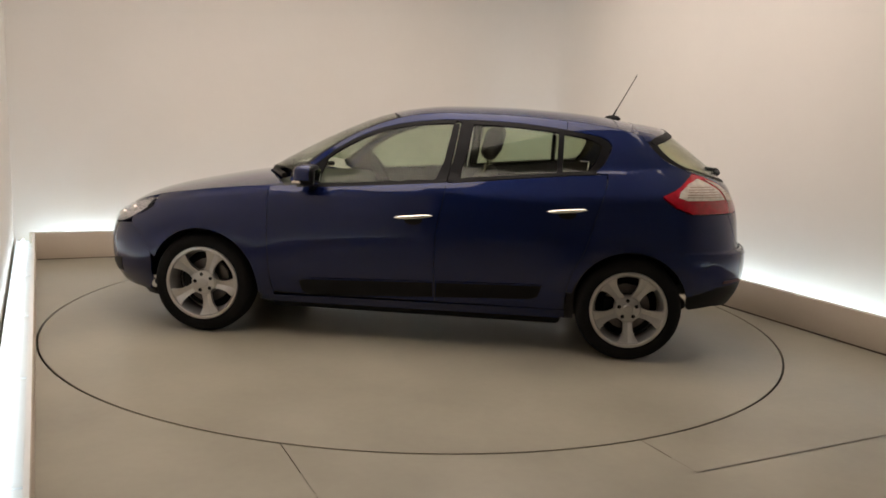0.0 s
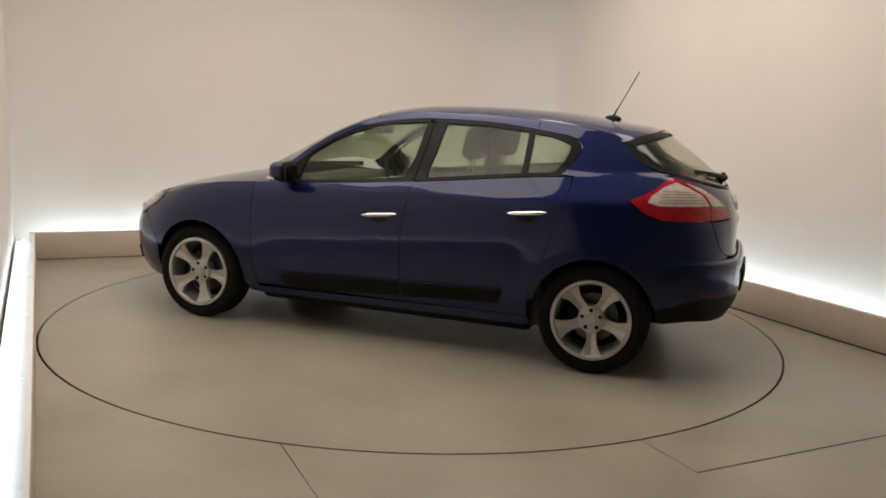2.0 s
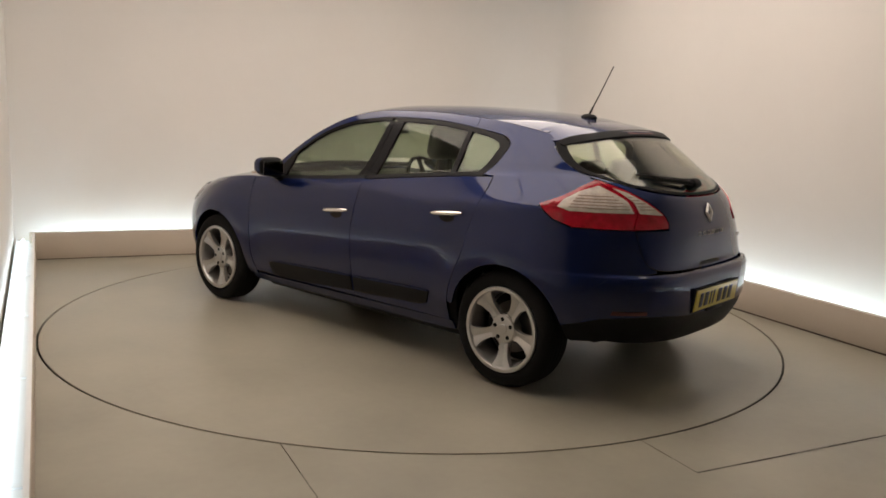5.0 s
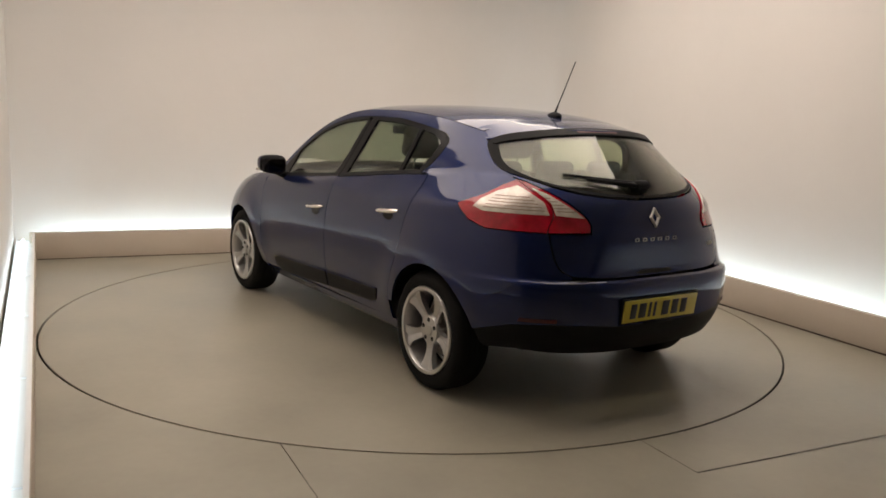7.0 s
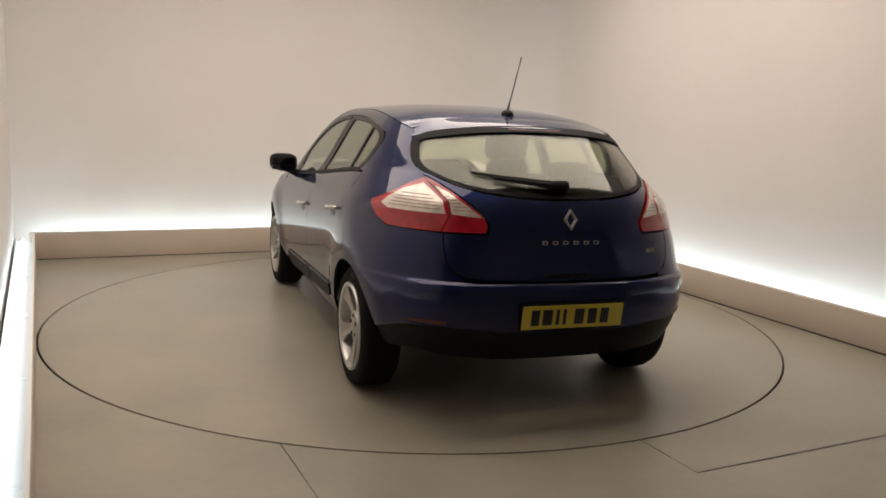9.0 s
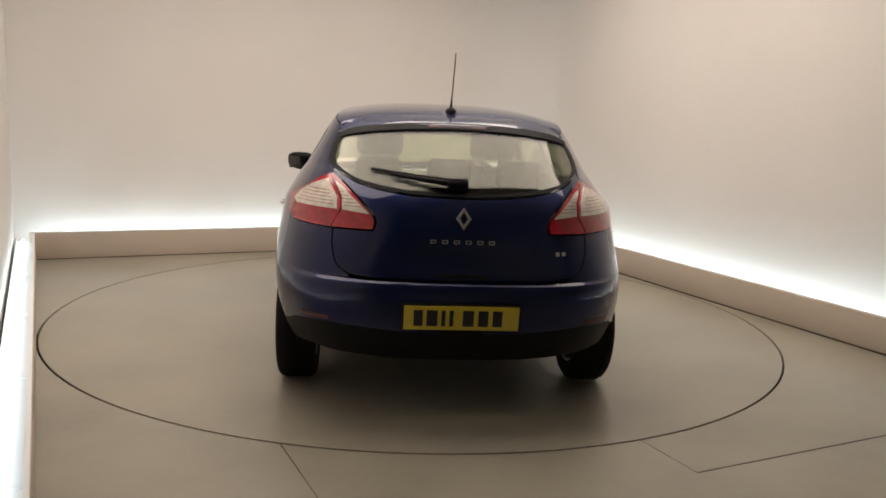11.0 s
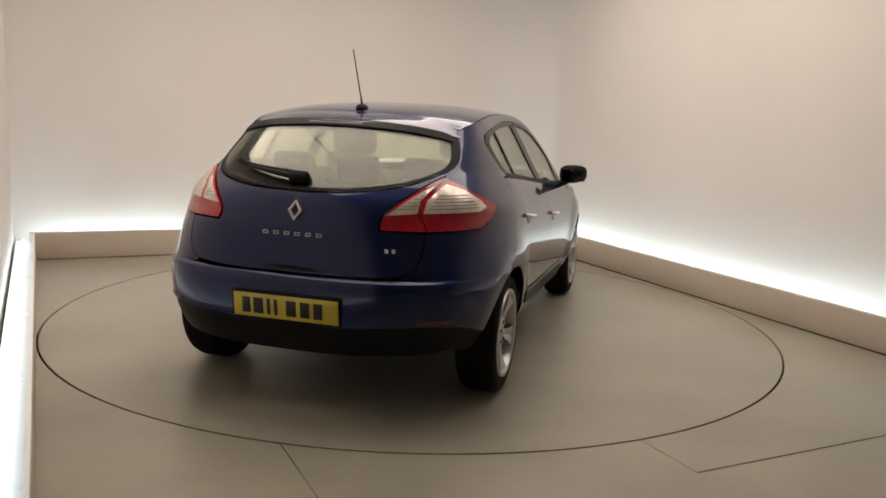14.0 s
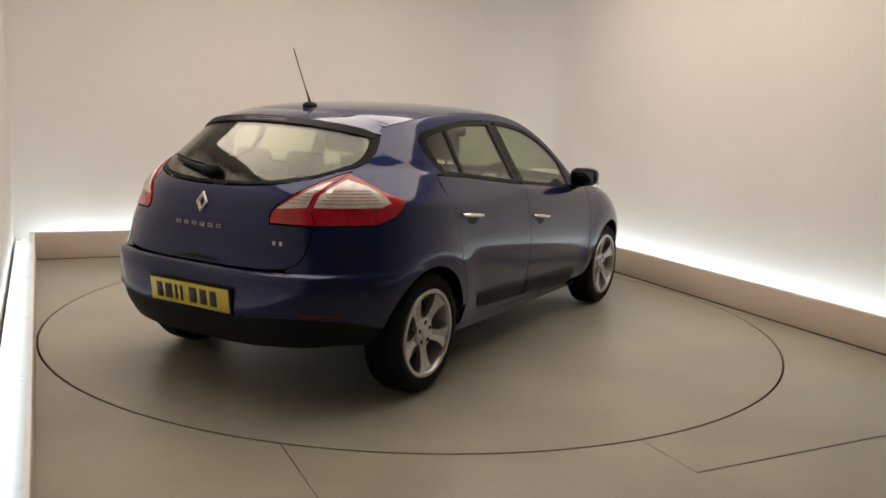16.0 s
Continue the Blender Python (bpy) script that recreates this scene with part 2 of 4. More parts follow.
CHROME = mat("chrome", (0.80, 0.78, 0.75), 0.16, 1.0)
GLASS = glassy("window_glass", (0.77, 0.81, 0.73), gloss=0.025)
REAR_GLASS = glassy("rear_window_glass", (0.88, 0.89, 0.78), gloss=0.05)
LENS_RED = vary(mat("red_lens", (0.36, 0.003, 0.015), 0.12, 0, 0.6), 25, 0.25)
DULL_RED = mat("dull_red_lens", (0.07, 0.003, 0.008), 0.4, 0, 0.0)
RIB = mat("lens_rib_grey", (0.36, 0.27, 0.23), 0.25, 0.2, 0.6)
LENS_CLEAR = vary(mat("clear_lens", (0.70, 0.62, 0.55), 0.18, 0.25, 0.8), 30, 0.18)
LAMP_IN = mat("headlamp_reflector", (0.65, 0.65, 0.66), 0.2, 0.9)
LENS_GLASS = glassy("headlamp_cover", (0.97, 0.97, 0.98))
TRIM_GREY = vary(mat("seat_fabric", (0.045, 0.043, 0.042), 0.9), 9, 0.25, bump=0.2, bump_scale=120)
HEADREST = vary(mat("headrest_fabric", (0.09, 0.083, 0.072), 0.85), 9, 0.2)
LINING = vary(mat("roof_lining", (0.46, 0.43, 0.38), 0.9), 8, 0.08)
DASH = vary(mat("dashboard_plastic", (0.03, 0.03, 0.032), 0.6), 9, 0.2)
YELLOW = mat("plate_yellow", (0.58, 0.46, 0.03), 0.28, 0, 0.6)
MARK = mat("plate_black", (0.01, 0.01, 0.01), 0.4)
# steel darkened for the shade inside the wheels
STEEL = vary(mat("shaded_disc_steel", (0.13, 0.12, 0.115), 0.4, 1.0), 20, 0.2)

# ---- car shape: x forward, y to its left, z up, from the middle of the wheelbase ----
OFF = Vector((-0.0575, -0.0527, 0.0))     # the car stands a little off the turntable's axis
WBH = 1.3205
XM, XF0 = -0.9, 1.0


def pchip(pts):
    xs = np.array([p[0] for p in pts], float)
    ys = np.array([p[1] for p in pts], float)
    h, d = np.diff(xs), np.diff(ys) / np.diff(xs)
    m = np.zeros(len(xs))
    m[0], m[-1] = d[0], d[-1]
    for i in range(1, len(xs) - 1):
        if d[i - 1] * d[i] > 0:
            w1, w2 = 2 * h[i] + h[i - 1], h[i] + 2 * h[i - 1]
            m[i] = (w1 + w2) / (w1 / d[i - 1] + w2 / d[i])
    X, Y, M = xs.tolist(), ys.tolist(), m.tolist()

    def f(x):
        if x <= X[0]:
            return Y[0] + M[0] * (x - X[0])
        if x >= X[-1]:
            return Y[-1] + M[-1] * (x - X[-1])
        i = 0
        while x > X[i + 1]:
            i += 1
        hh = X[i + 1] - X[i]
        t = (x - X[i]) / hh
        return ((2 * t**3 - 3 * t * t + 1) * Y[i] + (t**3 - 2 * t * t + t) * hh * M[i]
                + (3 * t * t - 2 * t**3) * Y[i + 1] + (t**3 - t * t) * hh * M[i + 1])
    return f


rear_x = pchip([(0.18, -1.93), (0.26, -2.00), (0.34, -2.055), (0.42, -2.088), (0.50, -2.097), (0.62, -2.095), (0.665, -2.082), (0.685, -2.055), (0.72, -2.048),
                (0.85, -2.045), (0.95, -2.02), (1.03, -1.985), (1.08, -1.945), (1.15, -1.865), (1.25, -1.735), (1.35, -1.595), (1.42, -1.49), (1.47, -1.41)])
front_x = pchip([(0.18, 2.02), (0.25, 2.11), (0.38, 2.165), (0.50, 2.17), (0.60, 2.15), (0.68, 2.10), (0.75, 2.02), (0.82, 1.9), (0.95, 1.5)])
rear_n = pchip([(0.2, 3.2), (0.6, 3.8), (0.8, 3.25), (0.95, 2.85), (1.1, 2.8), (1.3, 2.8), (1.45, 3.0)])
belt = pchip([(-2.1, 1.155), (-1.6, 1.140), (-1.05, 1.110), (-0.2, 1.025), (0.65, 0.955), (1.0, 0.935), (2.2, 0.80)])
low_w = pchip([(0, .800), (.10, .842), (.25, .872), (.42, .890), (.60, .897), (.76, .890), (.88, .873), (.95, .857), (1, .828)])
top_w = pchip([(0, .828), (.04, .815), (.25, .768), (.5, .716), (.75, .663), (.9, .629), (1, .598), (1.12, .53)])
roof_c = pchip([(-1.60, 1.333), (-1.523, 1.362), (-1.40, 1.400), (-1.215, 1.441), (-.907, 1.470), (-.52, 1.485), (-.129, 1.479), (.068, 1.458), (.266, 1.416), (.505, 1.327), (.827, 1.167), (1.114, 1.003), (1.2, .965)])
rail_z = pchip([(-1.50, 1.312), (-1.30, 1.359), (-1.1, 1.395), (-.8, 1.423), (-.5, 1.437), (-.2, 1.437), (0, 1.421), (.15, 1.389), (.35, 1.312), (.52, 1.213), (.66, 1.105), (.80, .985), (.9, .945)])
hood_c = pchip([(.7, 1.03), (1.155, .990), (1.49, .930), (1.75, .870), (1.916, .815), (2.03, .745), (2.10, .68)])
hood_e = pchip([(.75, .945), (.9, .945), (1.1, .930), (1.4, .890), (1.7, .835), (1.9, .765), (2.02, .70), (2.10, .66)])


shoulder = pchip([(-2.1, .150), (-1.5, .147), (-.92, .143), (-.45, .095), (-.2, .06), (.1, .03)])     # depth of the sloping band under the windows
tuck = pchip([(-2.1, .068), (-1.55, .066), (-1.40, .058), (-1.15, .039), (-.92, .030), (-.5, .015), (-.1, .0)])


def width(x, z):
    zb = belt(x)
    f0 = (z - 0.2) / (zb - 0.2)
    h = (z - zb) / (1.42 - zb)
    w = low_w(f0) if z < zb else top_w(h)
    b = max(0.0, min(1.0, -x / 0.40))
    if b == 0.0 or z < 0.6:
        return w
    # rear half: a creased shoulder slopes in to the windows
    d = shoulder(x)
    ins = tuck(x)
    if z < zb:
        fc = (zb - d - 0.2) / (zb - 0.2)
        f = (z - zb + d) / d
        v = low_w(min(f0, fc)) - (low_w(fc) - low_w(1.0) + ins) * 0.5 * (f + math.sqrt(f * f + 0.012))
    else:
        v = w - ins * max(0.0, 1 - h) ** 1.2
    b = b * b * (3 - 2 * b)
    return w * (1 - b) + v * b


def side_y(x, z):
    w = width(x, z)
    if x < XM:
        r = min(1.0, (XM - x) / (XM - rear_x(z)))
        n = rear_n(z)
        w *= max(0.0, 1 - r**n) ** (1 / n)
    elif x > XF0:
        r = min(1.0, (x - XF0) / max(0.05, front_x(z) - XF0))
        w *= max(0.0, 1 - r**3.0) ** (1 / 3.0)
    # swelling over the wheels
    for c in (-WBH, WBH):
        d = math.hypot(x - c, z - 0.34)
        w += (0.018 * math.exp(-((d - 0.38) / 0.12) ** 2) if d > 0.38 else 0.018) * max(0.0, min(1.0, (z - 0.24) / 0.16))
    return w


def tail_x(y, z):
    """x of the rear surface at a distance y from the middle."""
    lo, hi = 0.0, 1.0
    n = rear_n(z)
    xr = rear_x(z)
    for _ in range(32):
        s = (lo + hi) / 2
        x = XM - (XM - xr) * math.cos(s * math.pi / 2) ** (2 / n)
        if side_y(x, z) < y:
            lo = s
        else:
            hi = s
    return XM - (XM - xr) * math.cos(lo * math.pi / 2) ** (2 / n)


def on_side(x, z):
    return Vector((x, side_y(x, z), z))


def at_x(x, z):
    return (side_y(x, z) + x - rear_x(z), z)


def at_y(y, z):
    return (y + tail_x(y, z) - rear_x(z), z)


def on_tail(u, z):
    """Point of the rear at u, the way from its middle counted along y and x."""
    sg = -1 if u < 0 else 1
    u = abs(u)
    xr, n = rear_x(z), rear_n(z)
    lo, hi = 0.0, 2.0

    def xs(s):
        return XM - (XM - xr) * max(0.0, math.cos(s * math.pi / 2)) ** (2 / n) if s < 1 else XM + (s - 1) * 1.5
    for _ in range(34):
        s = (lo + hi) / 2
        x = xs(s)
        if side_y(x, z) + x - xr < u:
            lo = s
        else:
            hi = s
    x = xs(lo)
    return Vector((x, sg * max(0.0, u - (x - xr)), z))


def on_nose(u, z):
    """Point of the front at u, the way from its middle counted along y and x."""
    sg = -1 if u < 0 else 1
    u = abs(u)
    xf = front_x(z)
    lo, hi = 0.0, 1.0

    def xs(s):
        return XF0 + (xf - XF0) * max(0.0, math.cos(s * math.pi / 2)) ** (2 / 3.0)
    for _ in range(34):
        s = (lo + hi) / 2
        x = xs(s)
        if side_y(x, z) + xf - x < u:
            lo = s
        else:
            hi = s
    x = xs(lo)
    return Vector((x, sg * max(0.0, u - (xf - x)), z))


def nose_x(x, z):
    return (side_y(x, z) + front_x(z) - x, z)


def on_roof(x, y):
    e = rail_z(x)
    ye = side_y(x, e)
    k = min(1.0, abs(y) / ye)
    return Vector((x, y, e + max(0.004, roof_c(x) - e) * (1 - k**3.0)))


def on_hood(x, y):
    e = hood_e(x)
    ye = side_y(x, e)
    k = min(1.0, abs(y) / max(0.05, ye))
    return Vector((x, y, e + max(0.004, hood_c(x) - e) * (1 - k**2.6)))


def sm(pts, n=6, closed=False):
    """A smooth line through the points."""
    out = []
    m = len(pts)
    for i in range(m if closed else m - 1):
        p = [pts[(i + k) % m] if closed else pts[max(0, min(m - 1, i + k))] for k in (-1, 0, 1, 2)]
        for j in range(n):
            t = j / n
            out.append(tuple(0.5 * (2 * b + (c - a) * t + (2 * a - 5 * b + 4 * c - d) * t * t + (3 * b - a - 3 * c + d) * t**3)
                             for a, b, c, d in zip(*p)))
    if not closed:
        out.append(tuple(pts[-1]))
    return out


def arc(cx, cz, r, a0, a1, n=20):
    return [(cx + r * math.cos(radians(a0 + (a1 - a0) * i / n)), cz + r * math.sin(radians(a0 + (a1 - a0) * i / n))) for i in range(n + 1)]


def tidy(poly):
    out = []
    for p in poly:
        if not out or math.hypot(p[0] - out[-1][0], p[1] - out[-1][1]) > 0.002:
            out.append(p)
    if math.hypot(out[0][0] - out[-1][0], out[0][1] - out[-1][1]) < 0.002:
        out.pop()
    return out


def shrink(poly, d):
    """The outline drawn in by d."""
    poly = tidy(poly)
    area = sum(a[0] * b[1] - b[0] * a[1] for a, b in zip(poly, poly[1:] + poly[:1]))
    s = 1 if area > 0 else -1
    out = []
    for i, p in enumerate(poly):
        a, b = poly[i - 1], poly[(i + 1) % len(poly)]
        e0, e1 = Vector((p[0] - a[0], p[1] - a[1])).normalized(), Vector((b[0] - p[0], b[1] - p[1])).normalized()
        n0, n1 = Vector((-e0.y, e0.x)) * s, Vector((-e1.y, e1.x)) * s
        n = n0 + n1
        if n.length < 0.2:
            n = n0
        n.normalize()
        k = d / max(0.5, n.dot(n0))
        out.append((p[0] + n.x * k, p[1] + n.y * k))
    return out


def mirrored(half):
    """A full outline from its half, which starts and ends in the middle."""
    return half + [(-u, z) for u, z in reversed(half)]


def panel(name, poly, surface, material, parent, label="", thick=0.014, step=0.045, gap=0.0022, lift=0.0, sgn=1, inner=None, fit=True):
    """A sheet with the outline poly that lies on a surface of the car, thick inwards."""
    bm = bmesh.new()
    pts = shrink(poly, gap) if gap else tidy(poly)
    f = bm.faces.new([bm.verts.new((p[0], p[1], 0)) for p in pts])
    f.normal_update()
    bmesh.ops.triangulate(bm, faces=[f], ngon_method="EAR_CLIP")
    for k in (0, 1):
        a, b = min(p[k] for p in pts), max(p[k] for p in pts)
        n = max(1, int((b - a) / step))
        for i in range(1, n):
            co = [0, 0, 0]
            co[k] = a + (b - a) * i / n
            no = [0, 0, 0]
            no[k] = 1
            bmesh.ops.bisect_plane(bm, geom=bm.verts[:] + bm.edges[:] + bm.faces[:], dist=1e-5, plane_co=co, plane_no=no)
    bm.normal_update()
    for fc in bm.faces:
        if fc.normal.z < 0:
            fc.normal_flip()
    bm.verts.index_update()
    P, N = [], []
    e = 0.003
    for v in bm.verts:
        u, w = v.co.x, v.co.y
        p = surface(u, w)
        n = (surface(u + e, w) - surface(u - e, w)).cross(surface(u, w + e) - surface(u, w - e))
        n = n.normalized() if n.length > 1e-9 else Vector((0, 0, 1))
        P.append(p)
        N.append(n)
    mid = sum(P, Vector()) / len(P)
    ref = sum(N, Vector())
    away = mid - Vector((0, 0, 0.75))
    away.x *= 0.5
    if ref.dot(away) < 0:
        N = [-n for n in N]
        flip = True
    else:
        flip = False
    m = len(P)
    vs = [p + n * lift for p, n in zip(P, N)] + [p + n * (lift - thick) for p, n in zip(P, N)]
    faces, norms = [], []
    for fc in bm.faces:
        ids = [v.index for v in fc.verts]
        if flip:
            ids.reverse()
        faces.append(ids)
        norms += [N[i] for i in ids]
    for fc in bm.faces:
        ids = [v.index for v in fc.verts]
        if not flip:
            ids.reverse()
        faces.append([i + m for i in ids])
        norms += [-N[i] for i in ids]
    nout = len(bm.faces)
    for ed in bm.edges:
        if len(ed.link_faces) == 1:
            lp = ed.link_loops[0]
            a, b = lp.vert.index, lp.link_loop_next.vert.index
            if flip:
                a, b = b, a
            q = [b, a, a + m, b + m]
            nn = (vs[q[1]] - vs[q[0]]).cross(vs[q[3]] - vs[q[0]])
            nn = nn.normalized() if nn.length > 1e-12 else Vector((0, 0, 1))
            faces.append(q)
            norms += [nn] * 4
    bm.free()
    if sgn < 0:
        vs = [Vector((v.x, -v.y, v.z)) for v in vs]
        new_norms, k = [], 0
        for i, ids in enumerate(faces):
            loop = norms[k:k + len(ids)]
            k += len(ids)
            faces[i] = ids[::-1]
            new_norms += [Vector((n.x, -n.y, n.z)) for n in reversed(loop)]
        norms = new_norms
    me = bpy.data.meshes.new(name)
    me.from_pydata([v + OFF for v in vs], [], faces)
    me.materials.append(material)
    if inner:
        me.materials.append(inner)
        for i, p in enumerate(me.polygons):
            if nout <= i < 2 * nout:
                p.material_index = 1
    me.shade_smooth()
    me.normals_split_custom_set([tuple(n) for n in norms])
    ob = new(name, me)
    ob.parent = parent
    if label:
        ob["label"] = label
    return ob


def solid(name, bm, material, parent, label="", smooth=40, sgn=1, m=None):
    """A part built in the car's own space."""
    if m is not None:
        bmesh.ops.transform(bm, matrix=m, verts=bm.verts)
    if sgn < 0:
        bmesh.ops.scale(bm, vec=(1, -1, 1), verts=bm.verts)
    bmesh.ops.translate(bm, verts=bm.verts, vec=OFF)
    return part(name, bm, material, parent, label, smooth)


def lathe(profile, n=48, closed=False):
    """Turned about the y axis: profile of (radius, y)."""
    bm = bmesh.new()
    rings = []
    for i in range(n):
        a = 2 * math.pi * i / n
        rings.append([bm.verts.new((r * math.cos(a), y, r * math.sin(a))) for r, y in profile])
    k = len(profile)
    for i in range(n):
        a, b = rings[i], rings[(i + 1) % n]
        for j in range(k if closed else k - 1):
            bm.faces.new((a[j], a[(j + 1) % k], b[(j + 1) % k], b[j]))
    return bm


def prism(poly, y0, y1, bevel=0.0, top=None):
    """An outline in x and z, thick from y0 to y1; top gives the outer face's y by radius."""
    bm = bmesh.new()
    pts = tidy(poly)
    a = [bm.verts.new((p[0], y0, p[1])) for p in pts]
    b = [bm.verts.new((p[0], y1, p[1])) for p in pts]
    n = len(pts)
    for i in range(n):
        j = (i + 1) % n
        bm.faces.new((a[i], a[j], b[j], b[i]))
    fa, fb = bm.faces.new(a[::-1]), bm.faces.new(b)
    if bevel:
        bmesh.ops.bevel(bm, geom=[e for e in bm.edges if fb in e.link_faces], offset=bevel, segments=2, affect="EDGES", profile=0.5)
    return bm


def tube(points, r, n=10, taper=1.0):
    bm = bmesh.new()
    rings = []
    m = len(points)
    for i, p in enumerate(points):
        p = Vector(p)
        t = (Vector(points[min(m - 1, i + 1)]) - Vector(points[max(0, i - 1)])).normalized()
        s = t.cross(Vector((0.3, 0.2, 1)) if abs(t.z) < 0.9 else Vector((1, 0, 0))).normalized()
        q = t.cross(s)
        rr = r * (1 + (taper - 1) * i / (m - 1))
        rings.append([bm.verts.new(p + s * rr * math.cos(2 * math.pi * k / n) + q * rr * math.sin(2 * math.pi * k / n)) for k in range(n)])
    for i in range(m - 1):
        for k in range(n):
            bm.faces.new((rings[i][k], rings[i][(k + 1) % n], rings[i + 1][(k + 1) % n], rings[i + 1][k]))
    bm.faces.new(rings[0])
    bm.faces.new(rings[-1][::-1])
    return bm


# ---- outlines shared by neighbouring panels ----
R_ARCH = 0.352
DLO_TOP = [(.66, 1.045), (.60, 1.100), (.50, 1.180), (.34, 1.272), (.14, 1.340), (-.07, 1.372), (-.22, 1.382), (-.45, 1.382), (-.65, 1.374), (-.88, 1.350), (-1.10, 1.318)]
DLO_BACK = [(-1.150, 1.290), (-1.155, 1.255), (-1.110, 1.170), (-1.065, 1.128)]
DOOR_F = [(.905, .945), (.902, .75), (.895, .55), (.885, .40), (.870, .285)]
DOOR_M = [(-.195, 1.022), (-.175, .90), (-.145, .72), (-.140, .55), (-.150, .285)]
DOOR_B = [(-1.150, 1.112), (-1.140, 1.02), (-1.105, .90), (-1.075, .80), (-1.06, .73), (-1.03, .64), (-.985, .55), (-.955, .47), (-.945, .40), (-.940, .285)]


def belt_line(x0, x1, dz=0.0, n=10):
    return [(x0 + (x1 - x0) * i / n, belt(x0 + (x1 - x0) * i / n) + dz) for i in range(n + 1)]


def between(line, lo, hi):
    return [p for p in line if lo < p[0] < hi]


def offset_z(line, d):
    return [(x, z + d) for x, z in line]


def wheel(x, sgn, phase, label):
    w = new("wheel")
    w.parent = CAR
    w.location = (x + OFF.x, sgn * 0.778 + OFF.y, 0.315)
    if sgn < 0:
        w.rotation_euler = (0, 0, math.pi)
    prof = [(.212, .060), (.226, .080), (.231, .094), (.243, .101), (.268, .104), (.290, .098), (.305, .086), (.313, .066), (.315, .03), (.315, -.03), (.313, -.066), (.305, -.086), (.285, -.1), (.24, -.1), (.212, -.085)]
    tyre = part("tyre", lathe(prof, 64, True), RUBBER, w, "worn black rubber tyre", smooth=50)
    grooves = [lathe([(.3152, y0), (.3166, y0 + .003), (.3166, y0 + .021), (.3152, y0 + .024)], 64) for y0 in (-.06, -.028, .004, .036)]
    part("tread", join(*grooves), RUBBER, tyre, smooth=50)
    rim = part("rim", lathe([(.190, -.06), (.205, -.085), (.214, -.09), (.214, -.075), (.196, -.03), (.192, .04), (.204, .082), (.2055, .094), (.212, .105), (.2290, .1055), (.2325, .098), (.226, .088), (.212, .07), (.20, .03), (.20, -.05)], 64, True), ALLOY, w, "silver five-spoke alloy rim", smooth=40)
    # five broad spokes that open towards the rim
    for k in range(5):
        a = radians(phase + 72 * k)
        half = sm([(.060, -.036), (.085, -.029), (.115, -.028), (.150, -.035), (.180, -.049), (.204, -.069)], 4)
        other = [(r, -t) for r, t in reversed(half)]
        mid = [(.2090, -.04), (.2110, 0), (.2090, .04)]
        bm = bmesh.new()
        outline = tidy(half + mid + other)
        f = bm.faces.new([bm.verts.new((p[0], 0, p[1])) for p in outline])
        f.normal_update()
        bmesh.ops.triangulate(bm, faces=[f])
        for i in range(1, 8):
            bmesh.ops.bisect_plane(bm, geom=bm.verts[:] + bm.edges[:] + bm.faces[:], dist=1e-5, plane_co=(.06 + .02 * i, 0, 0), plane_no=(1, 0, 0))
        for t in (-.026, 0, .026):
            bmesh.ops.bisect_plane(bm, geom=bm.verts[:] + bm.edges[:] + bm.faces[:], dist=1e-5, plane_co=(0, 0, t), plane_no=(0, 0, 1))
        for v in bm.verts:
            r, t = v.co.x, v.co.z
            v.co.y = 0.070 + 0.028 * max(0.0, (r - .06) / .15) ** 1.4 - (0.010 * (1 - min(1, abs(t) / .03)) if r > .08 else 0)
        bmesh.ops.solidify(bm, geom=bm.faces[:], thickness=0.028)
        if max(v.co.y for v in bm.verts) > 0.105:
            bmesh.ops.translate(bm, verts=bm.verts, vec=(0, -0.028, 0))
        bmesh.ops.rotate(bm, verts=bm.verts, cent=(0, 0, 0), matrix=Matrix.Rotation(-a, 3, "Y"))
        part("spoke", bm, ALLOY, rim, smooth=35)
    hub = part("hub", lathe([(.001, .0830), (.026, .0820), (.030, .0775), (.034, .0770), (.064, .0800), (.073, .0770), (.080, .066), (.082, .02), (.001, .02)], 40), ALLOY, rim, smooth=30)
    for k in range(5):
        a = radians(phase + 36 + 72 * k)
        bm = lathe([(.001, .0822), (.0100, .0822), (.0115, .080), (.0115, .06)], 14)
        bmesh.ops.translate(bm, verts=bm.verts, vec=(.054 * math.cos(a), 0, .054 * math.sin(a)))
        part("bolt", bm, BLACK, hub, smooth=30)
    # disc and black inner lining carry the shade between the spokes as colour
    part("brake_disc", lathe([(.05, -.005), (.140, -.005), (.140, -.025), (.05, -.025)], 40, True), STEEL, w, "rust-tinged steel brake disc, darkened for shade behind the spokes", smooth=30)
    part("caliper", join(box(.075, .150, -.035, .02, -.055, .055, .012)), BLACK, w, smooth=40)
    part("shaded_barrel", lathe([(.199, .02), (.199, -.085), (.03, -.085), (.03, -.04)], 40), BLACK, w, smooth=40)
    return w


